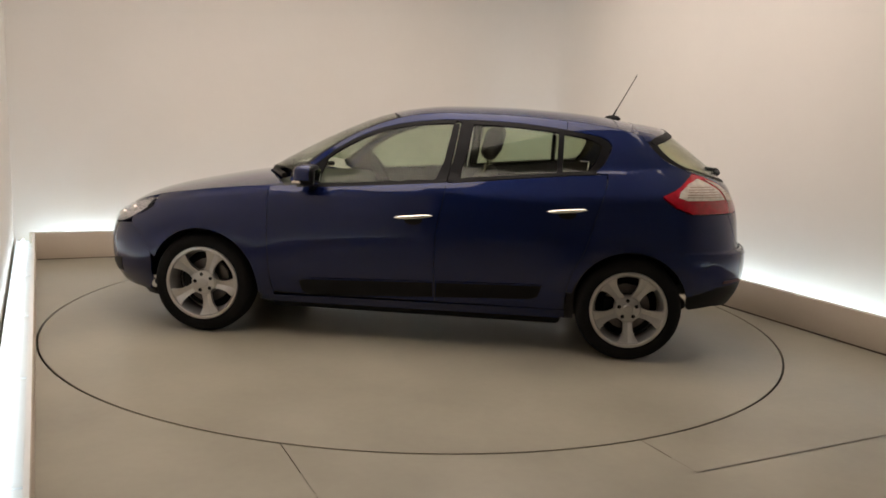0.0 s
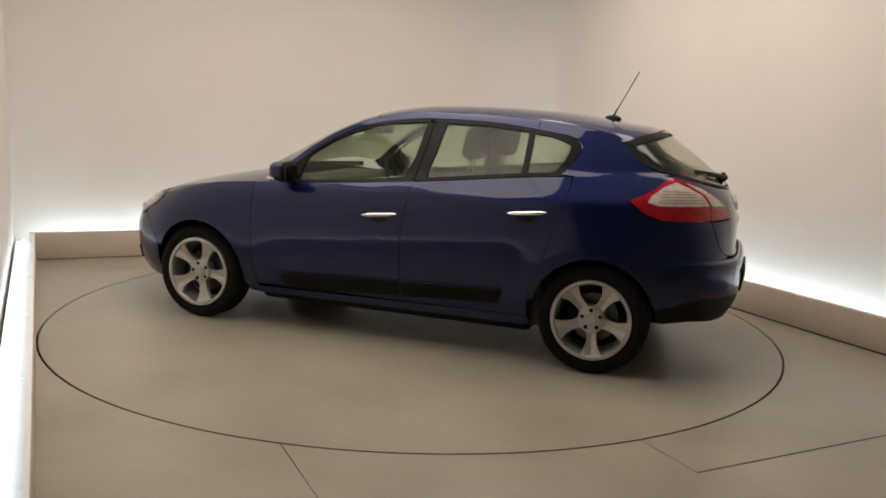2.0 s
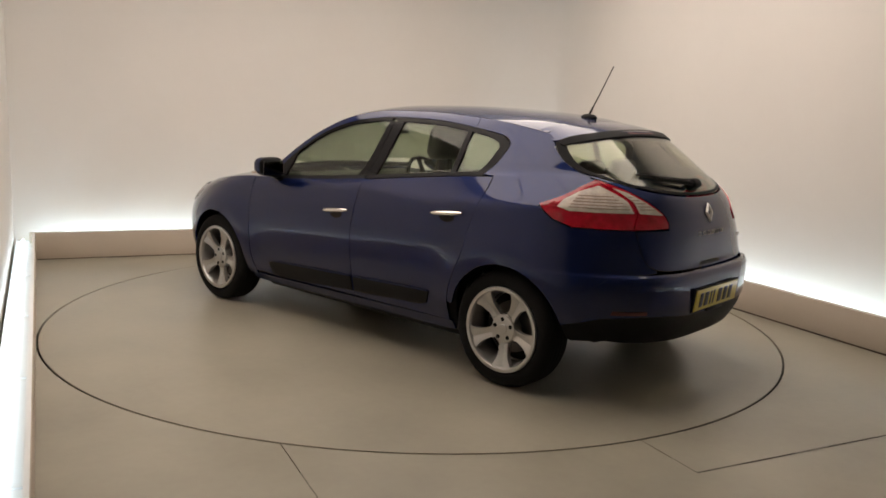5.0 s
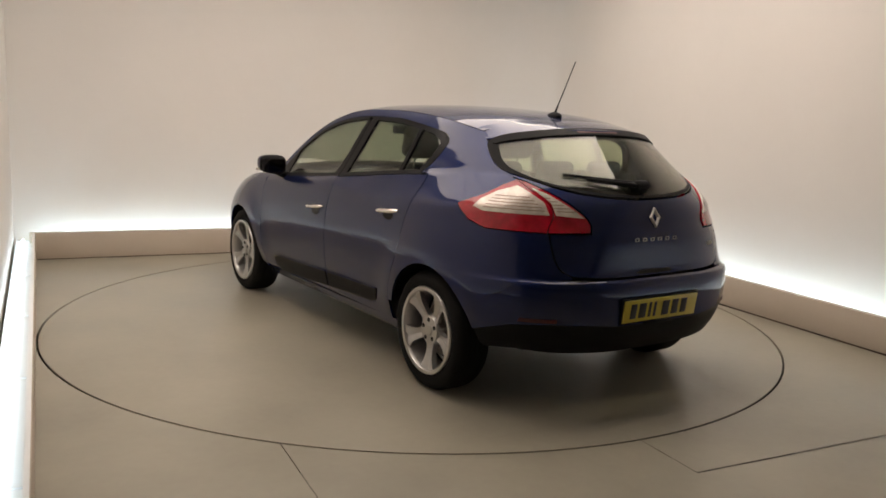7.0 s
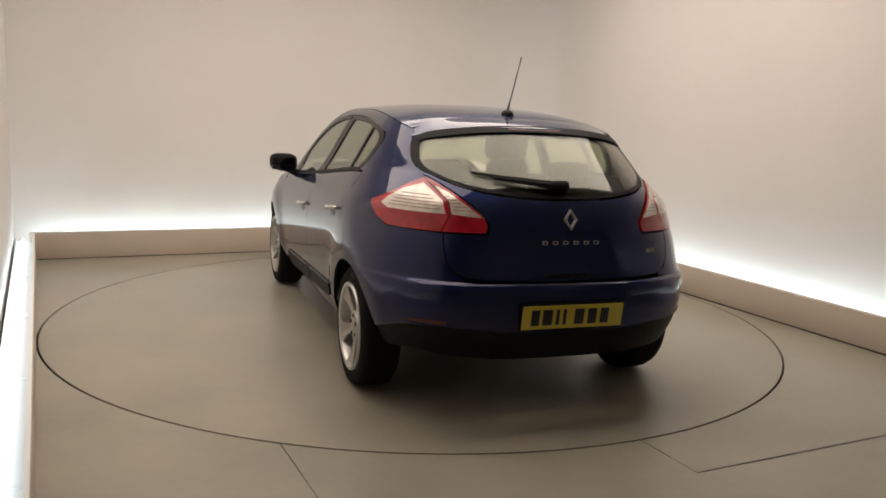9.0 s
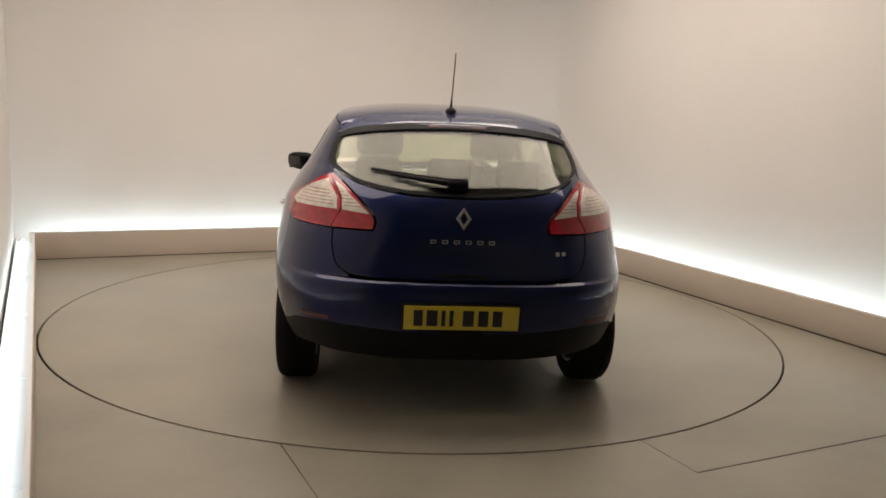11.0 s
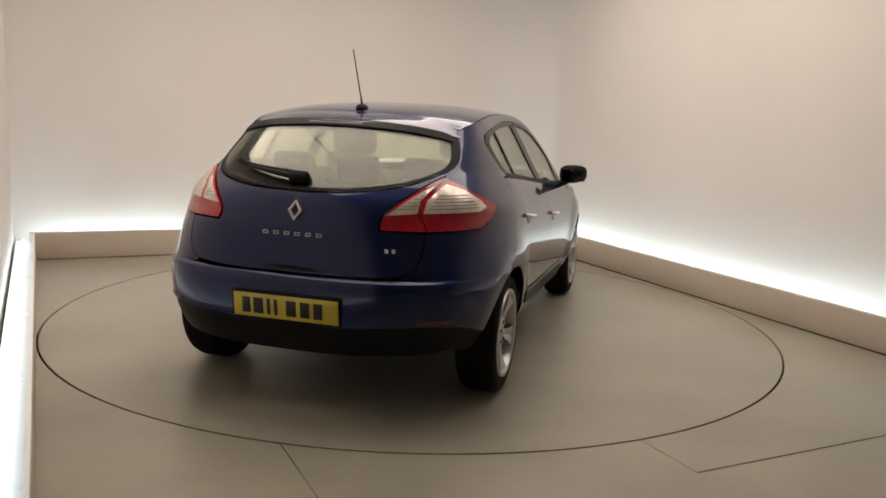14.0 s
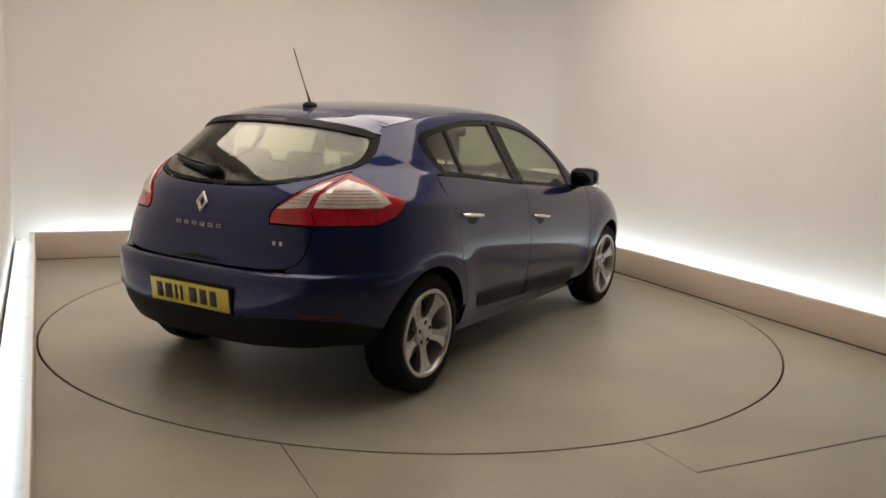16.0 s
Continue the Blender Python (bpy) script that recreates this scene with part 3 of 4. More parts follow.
def car_sides(sgn):
    # lower body
    fend = (sm(offset_z([(.905, .945)], 0) + [(1.0, hood_e(1.0)), (1.25, hood_e(1.25)), (1.5, hood_e(1.5)), (1.68, hood_e(1.68))], 5)
            + sm([(1.68, .775), (1.76, .725), (1.84, .700)], 4) + sm([(1.84, .66), (1.76, .60), (1.667, .48)], 4)
            + arc(WBH, 0.315, R_ARCH, 24, 186, 30) + [(.955, .255), (.868, .262)] + sm(DOOR_F[::-1], 4))
    panel("front_fender", fend, on_side, BLUE, CAR, sgn=sgn, gap=0.0012)
    fd = belt_line(.903, -.195, -.006) + sm(DOOR_M, 5) + sm(DOOR_F[::-1], 5)
    d1 = panel("front_door", fd, on_side, BLUE, CAR, sgn=sgn, inner=DASH)
    rd = belt_line(-.195, -1.15, -.006) + sm(DOOR_B, 5) + sm(DOOR_M[::-1], 5)
    d2 = panel("rear_door", rd, on_side, BLUE, CAR, sgn=sgn, inner=DASH, step=0.02)
    sill = [(.955, .255), (.5, .262), (-.92, .278), (-.945, .276), (-.950, .222), (-.9, .214), (.9, .204), (.955, .212)]
    panel("sill", sill, on_side, BLUE, CAR, sgn=sgn, lift=-0.012)
    # rear quarter with the rear pillar
    a_pts = [at_x(*p) for p in arc(-WBH, 0.315, R_ARCH, 14, 154, 30)]
    q = ([at_x(-1.150, 1.116)] + [at_x(*p) for p in sm(DOOR_B[1:9], 4)] + a_pts
         + [at_x(-1.70, .486), at_x(-1.76, .587), at_y(.745, .668), at_y(.640, .6825), at_y(.515, .688)]
         + sm([at_y(.515, .697), at_y(.565, .725), at_y(.590, .78), at_y(.597, .84), at_y(.595, .893)], 4)
         + [at_x(-1.66, .896)] + sm([at_x(-1.562, .928), at_x(-1.482, .988), at_x(-1.502, 1.013), at_x(-1.582, 1.051), at_x(-1.665, 1.126)], 4)
         + sm([at_y(.622, 1.152), at_y(.6285, 1.205), at_y(.609, 1.275), at_y(.582, 1.320)], 4)
         + [at_x(x, rail_z(x)) for x in (-1.36, -1.30, -1.2, -1.1, -1.0, -.9)]
         + [at_x(-.9, 1.362)] + sm([at_x(x, z + .014) for x, z in DLO_TOP[-2:]] + [at_x(-1.165, 1.295), at_x(-1.170, 1.255), at_x(-1.125, 1.165), at_x(-1.080, 1.118)], 4))
    panel("rear_quarter", q, on_tail, BLUE, CAR, sgn=sgn, gap=0.0, step=0.018)
    # cant rail and windscreen pillar
    top = [(x, rail_z(x)) for x in (.79, .72, .66, .58, .5, .42, .35, .25, .15, .05, -.1, -.2, -.35, -.5, -.65, -.8, -.9)]
    rail = top + [(-.9, 1.362)] + [(x, z + .014) for x, z in sm(DLO_TOP[:-1], 4)[::-1]] + [(.70, 1.0), (.73, .962)]
    panel("roof_rail", rail, on_side, BLUE, CAR, sgn=sgn, gap=0.0012)
    # black window surround under the glass, with the pillars between the panes
    zt = lambda x: pchip(sorted(DLO_TOP))(x)
    f_glass = belt_line(.60, -.120, .016) + [(-.165, 1.15), (-.205, zt(-.205) - .010)] + [(x, z - .010) for x, z in sm(DLO_TOP[1:], 4)[::-1] if -.20 < x < .575]
    r_glass = belt_line(-.268, -.848, .016) + [(-.850, zt(-.85) - .012)] + [(x, z - .010) for x, z in sm(DLO_TOP, 4)[::-1] if -.84 < x < -.325] + [(-.328, zt(-.328) - .010), (-.30, 1.2)]
    q_glass = belt_line(-.882, -1.035, .016, 4) + sm([(-1.075, 1.172), (-1.108, 1.250), (-1.104, 1.280), (-1.065, 1.302)], 4) + [(x, z - .012) for x, z in sm(DLO_TOP, 4)[::-1] if -1.04 < x < -.89] + [(-.885, zt(-.885) - .012)]
    for nm, g, parent in (("front_window", f_glass, d1), ("rear_side_window", r_glass, d2), ("quarter_window", q_glass, d2)):
        panel(nm, g, on_side, GLASS, parent, "greenish tinted side glass", thick=0.004, gap=0.0, lift=-0.004, sgn=sgn, step=0.07)
    # frames as strips between outline and panes
    strips = [
        ("window_frame", sm([(x, z + .011) for x, z in DLO_TOP if x > -.25], 4) + [(-.215, zt(-.215) - .009)] + [(x, z - .009) for x, z in sm(DLO_TOP[1:], 4)[::-1] if -.20 < x < .575] + [(.602, belt(.6) + .017), (.70, belt(.7) + .005), (.735, .96)], d1),
        ("window_frame", sm([(x, z + .011) for x, z in DLO_TOP if x < -.2], 4) + sm([(-1.162, 1.292), (-1.167, 1.255), (-1.122, 1.165), (-1.075, 1.122)], 4)
         + [(-1.035, belt(-1.035) + .016)] + sm([(-1.075, 1.172), (-1.108, 1.250), (-1.104, 1.280), (-1.065, 1.302)], 4) + [(x, z - .012) for x, z in sm(DLO_TOP, 4)[::-1] if -1.04 < x < -.23], d2),
        ("window_seal", belt_line(.735, -.19, .017) + belt_line(-.19, .735, -.004), d1),
        ("window_seal", belt_line(-.20, -1.065, .017) + belt_line(-1.09, -.20, -.004), d2),
        ("centre_pillar", [(-.120, belt(-.12) + .015), (-.165, 1.15), (-.204, zt(-.204) - .01), (-.242, zt(-.242) - .01), (-.222, 1.2), (-.192, belt(-.192) + .015)], d1),
        ("centre_pillar", [(-.198, belt(-.198) + .015), (-.228, 1.2), (-.248, zt(-.248) - .01), (-.328, zt(-.328) - .011), (-.30, 1.2), (-.268, belt(-.268) + .015)], d2),
        ("window_divider", [(-.848, belt(-.848) + .015), (-.850, zt(-.85) - .012), (-.885, zt(-.885) - .012), (-.882, belt(-.882) + .015)], d2),
    ]
    for nm, g, parent in strips:
        panel(nm, g, on_side, GLOSSB if nm != "window_seal" else BLACK, parent, "black window trim", thick=0.02, gap=0.0, lift=0.001, sgn=sgn)
    # protective mouldings low on the doors
    panel("door_moulding", sm([(.70, .372), (.65, .384)], 2) + [(-.135, .412), (-.138, .318), (.60, .278), (.68, .30)], on_side, BLACK, d1, "black plastic door moulding", lift=0.007, thick=0.010, gap=0.001, sgn=sgn)
    panel("door_moulding", [(-.158, .413), (-.70, .430), (-.80, .432), (-.775, .36), (-.72, .343), (-.155, .318)], on_side, BLACK, d2, "black plastic door moulding", lift=0.007, thick=0.010, gap=0.001, sgn=sgn)
    panel("moulding_edge", [(.66, .383), (-.135, .411), (-.135, .418), (.66, .390)], on_side, BLUE, d1, lift=0.010, thick=0.005, gap=0, sgn=sgn)
    panel("moulding_edge", [(-.158, .412), (-.79, .431), (-.79, .438), (-.158, .419)], on_side, BLUE, d2, lift=0.010, thick=0.005, gap=0, sgn=sgn)
    # handles over flat dark ovals that paint the shade of their cups
    for x0, x1, z0, z1, d in ((.112, -.122, .800, .822, d1), (-.806, -1.036, .884, .905, d2)):
        xc = (x0 + x1) / 2
        zc = (z0 + z1) / 2
        cup = [(xc + .055 * math.cos(a), zc - .022 + .028 * math.sin(a)) for a in [2 * math.pi * i / 18 for i in range(18)]]
        panel("cup_shade", cup, on_side, GLOSSB, d, "flat dark oval for the shade in the handle recess", lift=0.0015, thick=0.004, gap=0, sgn=sgn)
        bm = bmesh.new()
        prof = []
        for i in range(15):
            t = i / 14
            x = x0 + (x1 - x0) * t
            z = z0 + (z1 - z0) * t
            y = side_y(x, z) + 0.030 - 0.022 * abs(2 * t - 1) ** 4
            hh = 0.0125 * (1 - 0.55 * abs(2 * t - 1) ** 5)
            prof.append([bm.verts.new((x, y + dy, z + dz * hh)) for dy, dz in ((-.008, -1), (.004, -.8), (.009, -.2), (.009, .3), (.004, .85), (-.008, 1))])
        for a, b in zip(prof, prof[1:]):
            for k in range(6):
                bm.faces.new((a[k], a[(k + 1) % 6], b[(k + 1) % 6], b[k]))
        bm.faces.new(prof[0])
        bm.faces.new(prof[-1][::-1])
        solid("handle", bm, CHROME, d, "satin chrome door handle", sgn=sgn, smooth=50)
    # door mirror
    mir = new("door_mirror")
    mir.parent = CAR
    mir["label"] = "blue door mirror with black housing"
    bm = bmesh.new()
    bmesh.ops.create_uvsphere(bm, u_segments=28, v_segments=18, radius=1)
    for v in bm.verts:
        x, y, z = v.co
        sx, sy, sz = [math.copysign(abs(c) ** 0.62, c) for c in (x, y, z)]
        v.co = (0.61 + (0.115 if sx > 0 else 0.030) * sx * (1 - .2 * max(0, sy)), 0.928 + 0.096 * sy, 1.030 + 0.064 * sz * (1 - .10 * sy) + .008 * sy)
    top = bm.copy()
    bmesh.ops.bisect_plane(top, geom=top.verts[:] + top.edges[:] + top.faces[:], plane_co=(0, 0, 1.005), plane_no=(0, 0, -1), clear_outer=True)
    bmesh.ops.bisect_plane(top, geom=top.verts[:] + top.edges[:] + top.faces[:], plane_co=(.606, 0, 0), plane_no=(-1, 0, 0), clear_outer=True)
    for v in top.verts:
        v.co += Vector((v.co.x - .606, v.co.y - .935, v.co.z - 1.02)).normalized() * .003
    solid("housing", bm, BLACK, mir, "black plastic mirror housing", sgn=sgn, smooth=60)
    solid("cap", top, BLUE, mir, "body-coloured mirror cap", sgn=sgn, smooth=60)
    solid("mirror_glass", box(.572, .580, .855, 1.015, .982, 1.070, .003), DIM_REFLECTION, mir, "mirror glass darkened to stand for a dark reflection", sgn=sgn)
    solid("indicator", box(.66, .715, .972, 1.012, .985, 1.000, .005), LENS_CLEAR, mir, "clear indicator lens", sgn=sgn)
    solid("mirror_arm", tube([(.63, .81, .950), (.625, .85, .962), (.62, .90, .985)], .028, 12, .8), BLACK, mir, "black mirror foot", sgn=sgn)
    # tail lamp, in the body and in the tailgate
    outer = ([at_y(.600, .900), at_x(-1.66, .903)] + sm([at_x(-1.565, .935), at_x(-1.490, .990), at_x(-1.505, 1.006), at_x(-1.58, 1.043), at_x(-1.64, 1.096)], 4) + [at_y(.612, 1.122)] + sm([at_y(.60, 1.09), at_y(.565, 1.03), at_y(.56, .98), at_y(.585, .93)], 4))
    inner = ([at_y(.412, .905), at_y(.592, .900)] + sm([at_y(.577, .93), at_y(.551, .98), at_y(.556, 1.03), at_y(.590, 1.09), at_y(.606, 1.126)], 4) + sm([at_y(.585, 1.112), at_y(.53, 1.070), at_y(.47, 1.015), at_y(.42, .965), at_y(.405, .93)], 4))
    lamp = new("tail_lamp")
    lamp.parent = CAR
    lamp["label"] = "red and clear wraparound tail lamp"
    for nm, g in (("outer_lens", outer), ("inner_lens", inner)):
        panel(nm, g, on_tail, LENS_RED, lamp, "red tail lamp lens", lift=0.006, thick=0.024, gap=-0.003, sgn=sgn, step=0.03)
    clear_o = [at_y(.572, .976)] + [at_x(-1.63, .976), at_x(-1.572, .993)] + sm([at_x(-1.585, 1.025), at_x(-1.637, 1.070)], 3) + [at_y(.622, 1.099)] + sm([at_y(.60, 1.068), at_y(.574, 1.03)], 3)
    clear_i = [at_y(.424, .966), at_y(.547, .976)] + sm([at_y(.549, 1.03), at_y(.584, 1.092)], 3) + sm([at_y(.545, 1.070), at_y(.482, 1.016)], 3)
    for nm, g in (("clear_lens", clear_o), ("clear_lens", clear_i)):
        panel(nm, g, on_tail, LENS_CLEAR, lamp, "clear reversing lamp and indicator lens", lift=0.0085, thick=0.006, gap=0.0, sgn=sgn, step=0.03)
    for k in range(5):
        z = .992 + .014 * k
        y0 = .455 + .022 * k
        rib = [at_y(y0, z), at_y(.540 + .005 * k, z), at_y(.540 + .005 * k, z + .003), at_y(y0, z + .003)]
        panel("lens_rib", rib, on_tail, RIB, lamp, lift=0.0105, thick=0.003, gap=0, sgn=sgn, step=0.03)
        x1 = -1.625 - .004 * k
        rib = [at_y(.585 + .007 * k, z), at_x(x1, z), at_x(x1, z + .003), at_y(.585 + .007 * k, z + .003)]
        panel("lens_rib", rib, on_tail, RIB, lamp, lift=0.0105, thick=0.003, gap=0, sgn=sgn, step=0.03)
    # reflector low in the bumper
    panel("reflector", [at_y(.60, .486), at_y(.735, .484), at_y(.732, .501), at_y(.60, .503)], on_tail, DULL_RED, CAR, "red bumper reflector", lift=0.004, thick=0.008, gap=0, sgn=sgn, step=0.03)
    # head lamp
    hl = sm([(1.69, .822), (1.80, .792), (1.92, .745), (2.02, .69), (2.06, .655)], 4) + sm([(2.02, .64), (1.93, .655), (1.82, .705), (1.73, .760)], 4)
    head = panel("head_lamp", [nose_x(*p) for p in hl], on_nose, LAMP_IN, CAR, "clear head lamp", lift=0.0, thick=0.02, sgn=sgn, step=0.03)
    panel("lamp_cover", [nose_x(*p) for p in hl], on_nose, LENS_GLASS, head, lift=0.012, thick=0.004, gap=0.001, sgn=sgn, step=0.03)
    for x, z, r in ((1.86, .735, .028), (1.96, .69, .032)):
        c = on_side(x, z)
        bm = bmesh.new()
        bmesh.ops.create_uvsphere(bm, u_segments=16, v_segments=10, radius=r)
        solid("lamp_bowl", bm, CHROME, head, sgn=sgn, m=Matrix.Translation(c - Vector((0, .012, 0))))
    # wheel housings
    for cx in (-WBH, WBH):
        bm = bmesh.new()
        rows = []
        for a in (range(-6, 169, 12) if cx < 0 else range(0, 189, 12)):
            c, s = math.cos(radians(a)), math.sin(radians(a))
            rows.append([bm.verts.new((cx + .372 * c, y, .315 + .372 * s)) for y in (.56, .865 - .075 * max(0, 1 - max(0, s) / .6))])
        for a, b in zip(rows, rows[1:]):
            bm.faces.new((a[0], a[1], b[1], b[0]))
        bm.faces.new([r[0] for r in rows])
        bmesh.ops.solidify(bm, geom=bm.faces[:], thickness=0.01)
        solid("wheel_housing", bm, BLACK, CAR, "black wheel arch liner", sgn=sgn)


def car_rear():
    gate = mirrored([at_y(0.0001, .684), at_y(.20, .684), at_y(.40, .688)] + sm([at_y(.50, .697), at_y(.560, .725), at_y(.585, .78), at_y(.592, .84), at_y(.590, .893)], 4)
                    + [at_y(.405, .896)] + sm([at_y(.393, .93), at_y(.41, .972), at_y(.465, 1.028), at_y(.53, 1.083), at_y(.585, 1.125), at_y(.612, 1.140)], 4)
                    + [at_y(.600, 1.150), at_y(.57, 1.135)] + sm([at_y(.50, 1.102), at_y(.40, 1.076), at_y(.25, 1.058), at_y(.10, 1.051), at_y(0.0001, 1.050)], 4))
    g = panel("tailgate", gate, on_tail, BLUE, CAR, "dark blue tailgate", inner=DASH)
    win = mirrored(sm([at_y(0.0001, 1.056), at_y(.10, 1.057), at_y(.25, 1.064), at_y(.40, 1.082), at_y(.50, 1.107), at_y(.575, 1.142)], 4)
                   + sm([at_y(.612, 1.165), at_y(.622, 1.21), at_y(.602, 1.275), at_y(.572, 1.318)], 4)
                   + sm([at_y(.48, 1.345), at_y(.30, 1.368), at_y(.12, 1.378), at_y(0.0001, 1.380)], 4))
    panel("rear_window", win, on_tail, REAR_GLASS, g, "tinted rear window", thick=0.005, lift=-0.002, gap=0.0, step=0.05)
    # black painted border of the glass
    edge = sm([at_y(.44, 1.096), at_y(.50, 1.110), at_y(.572, 1.144), at_y(.613, 1.164), at_y(.627, 1.21), at_y(.608, 1.275), at_y(.579, 1.318)], 4)
    edge_in = sm([at_y(.45, 1.106), at_y(.50, 1.122), at_y(.558, 1.150), at_y(.588, 1.172), at_y(.598, 1.21), at_y(.578, 1.275), at_y(.548, 1.314)], 4)
    for s in (1, -1):
        panel("glass_border", edge + edge_in[::-1], on_tail, BLACK, g, "black border of the rear window", thick=0.002, lift=0.001, gap=0, sgn=s, step=0.04)
    low = mirrored([at_y(0.0001, 1.058), at_y(.10, 1.059), at_y(.25, 1.066), at_y(.40, 1.084), at_y(.44, 1.095), at_y(.45, 1.110), at_y(.38, 1.094), at_y(.24, 1.078), at_y(.1, 1.071), at_y(0.0001, 1.070)])
    panel("glass_border", low, on_tail, BLACK, g, "black border of the rear window", thick=0.002, lift=0.001, gap=0, step=0.04)
    # painted corner between lamp, glass and rear quarter
    for s in (1, -1):
        panel("gate_corner", [at_y(.555, 1.085), at_y(.618, 1.098), at_y(.640, 1.135), at_y(.632, 1.178), at_y(.600, 1.160), at_y(.565, 1.132)], on_tail, BLUE, g, thick=0.004, lift=-0.006, gap=0, sgn=s, step=0.02)
    # bumper in two heights
    bum = mirrored([at_y(0.0001, .452), at_y(.30, .454), at_y(.45, .469), at_y(.62, .477), at_x(-1.85, .461), at_x(-1.70, .415), at_x(-1.662, .404), at_x(-1.650, .440), at_x(-1.638, .470)] + [at_x(-1.70, .488), at_x(-1.76, .586), at_y(.745, .667), at_y(.640, .682)]
                   + [at_y(.585, .682), at_y(.50, .679), at_y(.40, .677), at_y(.2, .676), at_y(0.0001, .676)])
    b = panel("rear_bumper", bum, on_tail, BLUE, CAR, "dark blue rear bumper", gap=0.0)
    val = mirrored([at_y(0.0001, .300), at_y(.15, .300), at_y(.30, .303), at_y(.45, .312), at_y(.58, .316), at_y(.68, .326), at_x(-1.85, .328), at_x(-1.76, .320), at_x(-1.690, .312), at_x(-1.672, .325), at_x(-1.668, .360), at_x(-1.664, .400), at_x(-1.70, .412), at_x(-1.85, .458), at_y(.62, .474), at_y(.45, .466), at_y(.30, .451), at_y(0.0001, .448)])
    panel("valance", val, on_tail, BLACK, b, "black plastic lower valance", lift=-0.006)
    # raised lip along the top of the bumper
    lip = mirrored([at_y(0.0001, .640), at_y(.3, .640), at_y(.55, .645), at_y(.70, .650), at_y(.72, .662), at_y(.60, .667), at_y(.3, .665), at_y(0.0001, .665)])
    panel("bumper_lip", lip, on_tail, BLUE, b, lift=0.007, thick=0.012, gap=0)
    # number plate with plain bars
    xp = tail_x(.2, .53) - 0.012
    tilt = pose(xp, 0, .525, 0, -7, 0)
    plate = solid("number_plate", box(-.004, .004, -.262, .262, -.057, .057, .003), YELLOW, b, "yellow rear number plate with plain dark bars", m=tilt)
    for y, w in ((.197, .042), (.135, .050), (.083, .018), (.047, .018), (-.030, .050), (-.098, .046), (-.163, .044)):
        solid("bar", box(-.0062, -.0040, y - w / 2, y + w / 2, -.038, .038, .0008), MARK, plate, m=tilt)
    solid("plate_recess", box(0.002, .012, -.272, .272, -.066, .066, .003), BLACK, b, "dark plate recess", m=tilt)
    solid("plate_foot", box(-.006, .03, -.10, .10, -.078, -.062, .004), BLACK, b, m=tilt)
    # diamond badge, plain bars for the lettering, small bars at the right
    bx = tail_x(.0, .965) - 0.004
    bt = pose(bx, 0, .966, 0, 14, 0)
    outer = [(0, .052), (.036, 0), (0, -.052), (-.036, 0)]
    inn = [(0, .030), (.018, 0), (0, -.030), (-.018, 0)]
    bm = bmesh.new()
    vo = [[bm.verts.new((dx, y, z)) for y, z in ring] for ring, dx in ((outer, 0), ([(y * .93, z * .93) for y, z in outer], -.010), ([(y * 1.25, z * 1.25) for y, z in inn], -.010), (inn, 0))]
    for a, c in zip(vo, vo[1:]):
        for k in range(4):
            bm.faces.new((a[k], a[(k + 1) % 4], c[(k + 1) % 4], c[k]))
    solid("badge", bm, BADGE, g, "satin chrome diamond badge", smooth=20, m=bt)
    for i in range(6):
        y = .137 - .0535 * i
        z = .862
        bars = join(box(-.003, .002, -.013, -.0095, -.008, .008), box(-.003, .002, .0095, .013, -.008, .008), box(-.003, .002, -.009, .009, .0052, .008), box(-.003, .002, -.009, .009, -.008, -.0052))
        solid("badge_bar", bars, BADGE, g, "small chrome bar", m=pose(tail_x(abs(y), z) - .001, y, z, 0, 4, 0))
    for y in (-.445, -.475):
        solid("badge_bar", box(-.003, .003, -.010, .010, -.009, .009, .001), BADGE, g, "small chrome bar", m=pose(tail_x(abs(y), .812) - .001, y, .812, 0, 3, -14))
    # tailgate grip
    panel("tailgate_grip", mirrored([at_y(0.0001, .693), at_y(.11, .694), at_y(.13, .700), at_y(.10, .712), at_y(0.0001, .714)]), on_tail, BLACK, g, "dark grip under the tailgate edge", lift=0.002, thick=0.006, gap=0)
    # wiper
    wx = lambda y, z: tail_x(abs(y), z)
    wip = new("rear_wiper")
    wip.parent = CAR
    wip["label"] = "black rear wiper at rest"
    solid("pivot", box(-.045, .02, -.05, .05, -.028, .026, .018, segs=3), BLACK, wip, smooth=50, m=pose(wx(.03, 1.110) - .004, .025, 1.103, 0, 38, 0))
    arm = [(wx(y, z) - d, y, z) for y, z, d in ((.025, 1.112, .034), (.11, 1.122, .036), (.22, 1.134, .030), (.33, 1.146, .026))]
    solid("wiper_arm", tube(sm(arm, 4), .016, 8, .5), BLACK, wip)
    blade = [(wx(y, z) - d, y, z) for y, z, d in ((.02, 1.128, .014), (.15, 1.138, .013), (.29, 1.150, .013), (.42, 1.162, .012))]
    solid("wiper_blade", tube(sm(blade, 4), .009, 6, .8), BLACK, wip)
    # spoiler over the window
    bm = bmesh.new()
    cols = []
    N = 36
    for i in range(N + 1):
        t = -1 + 2 * i / N
        a = abs(t)
        y = .596 * t
        xa = -1.340 + .045 * a**2.0
        xb = -1.580 + .175 * a**2.4
        zb = 1.370 - .062 * a**3.0
        pa = on_roof(xa, y * .965)
        k = max(0.0, min(1.0, (a - .72) / .28))
        k = k * k * (3 - 2 * k)
        pb = Vector((xb, y, zb)).lerp(Vector((tail_x(abs(y), zb) - .006, y, zb)), k)
        th = 1 - .45 * k
        up = [pa + Vector((0, 0, .004)), pa.lerp(pb, .35) + Vector((0, 0, .010 * (1 - a**3))), pa.lerp(pb, .7) + Vector((0, 0, .012 * (1 - a**3))), pb + Vector((.004, 0, .006)), pb]
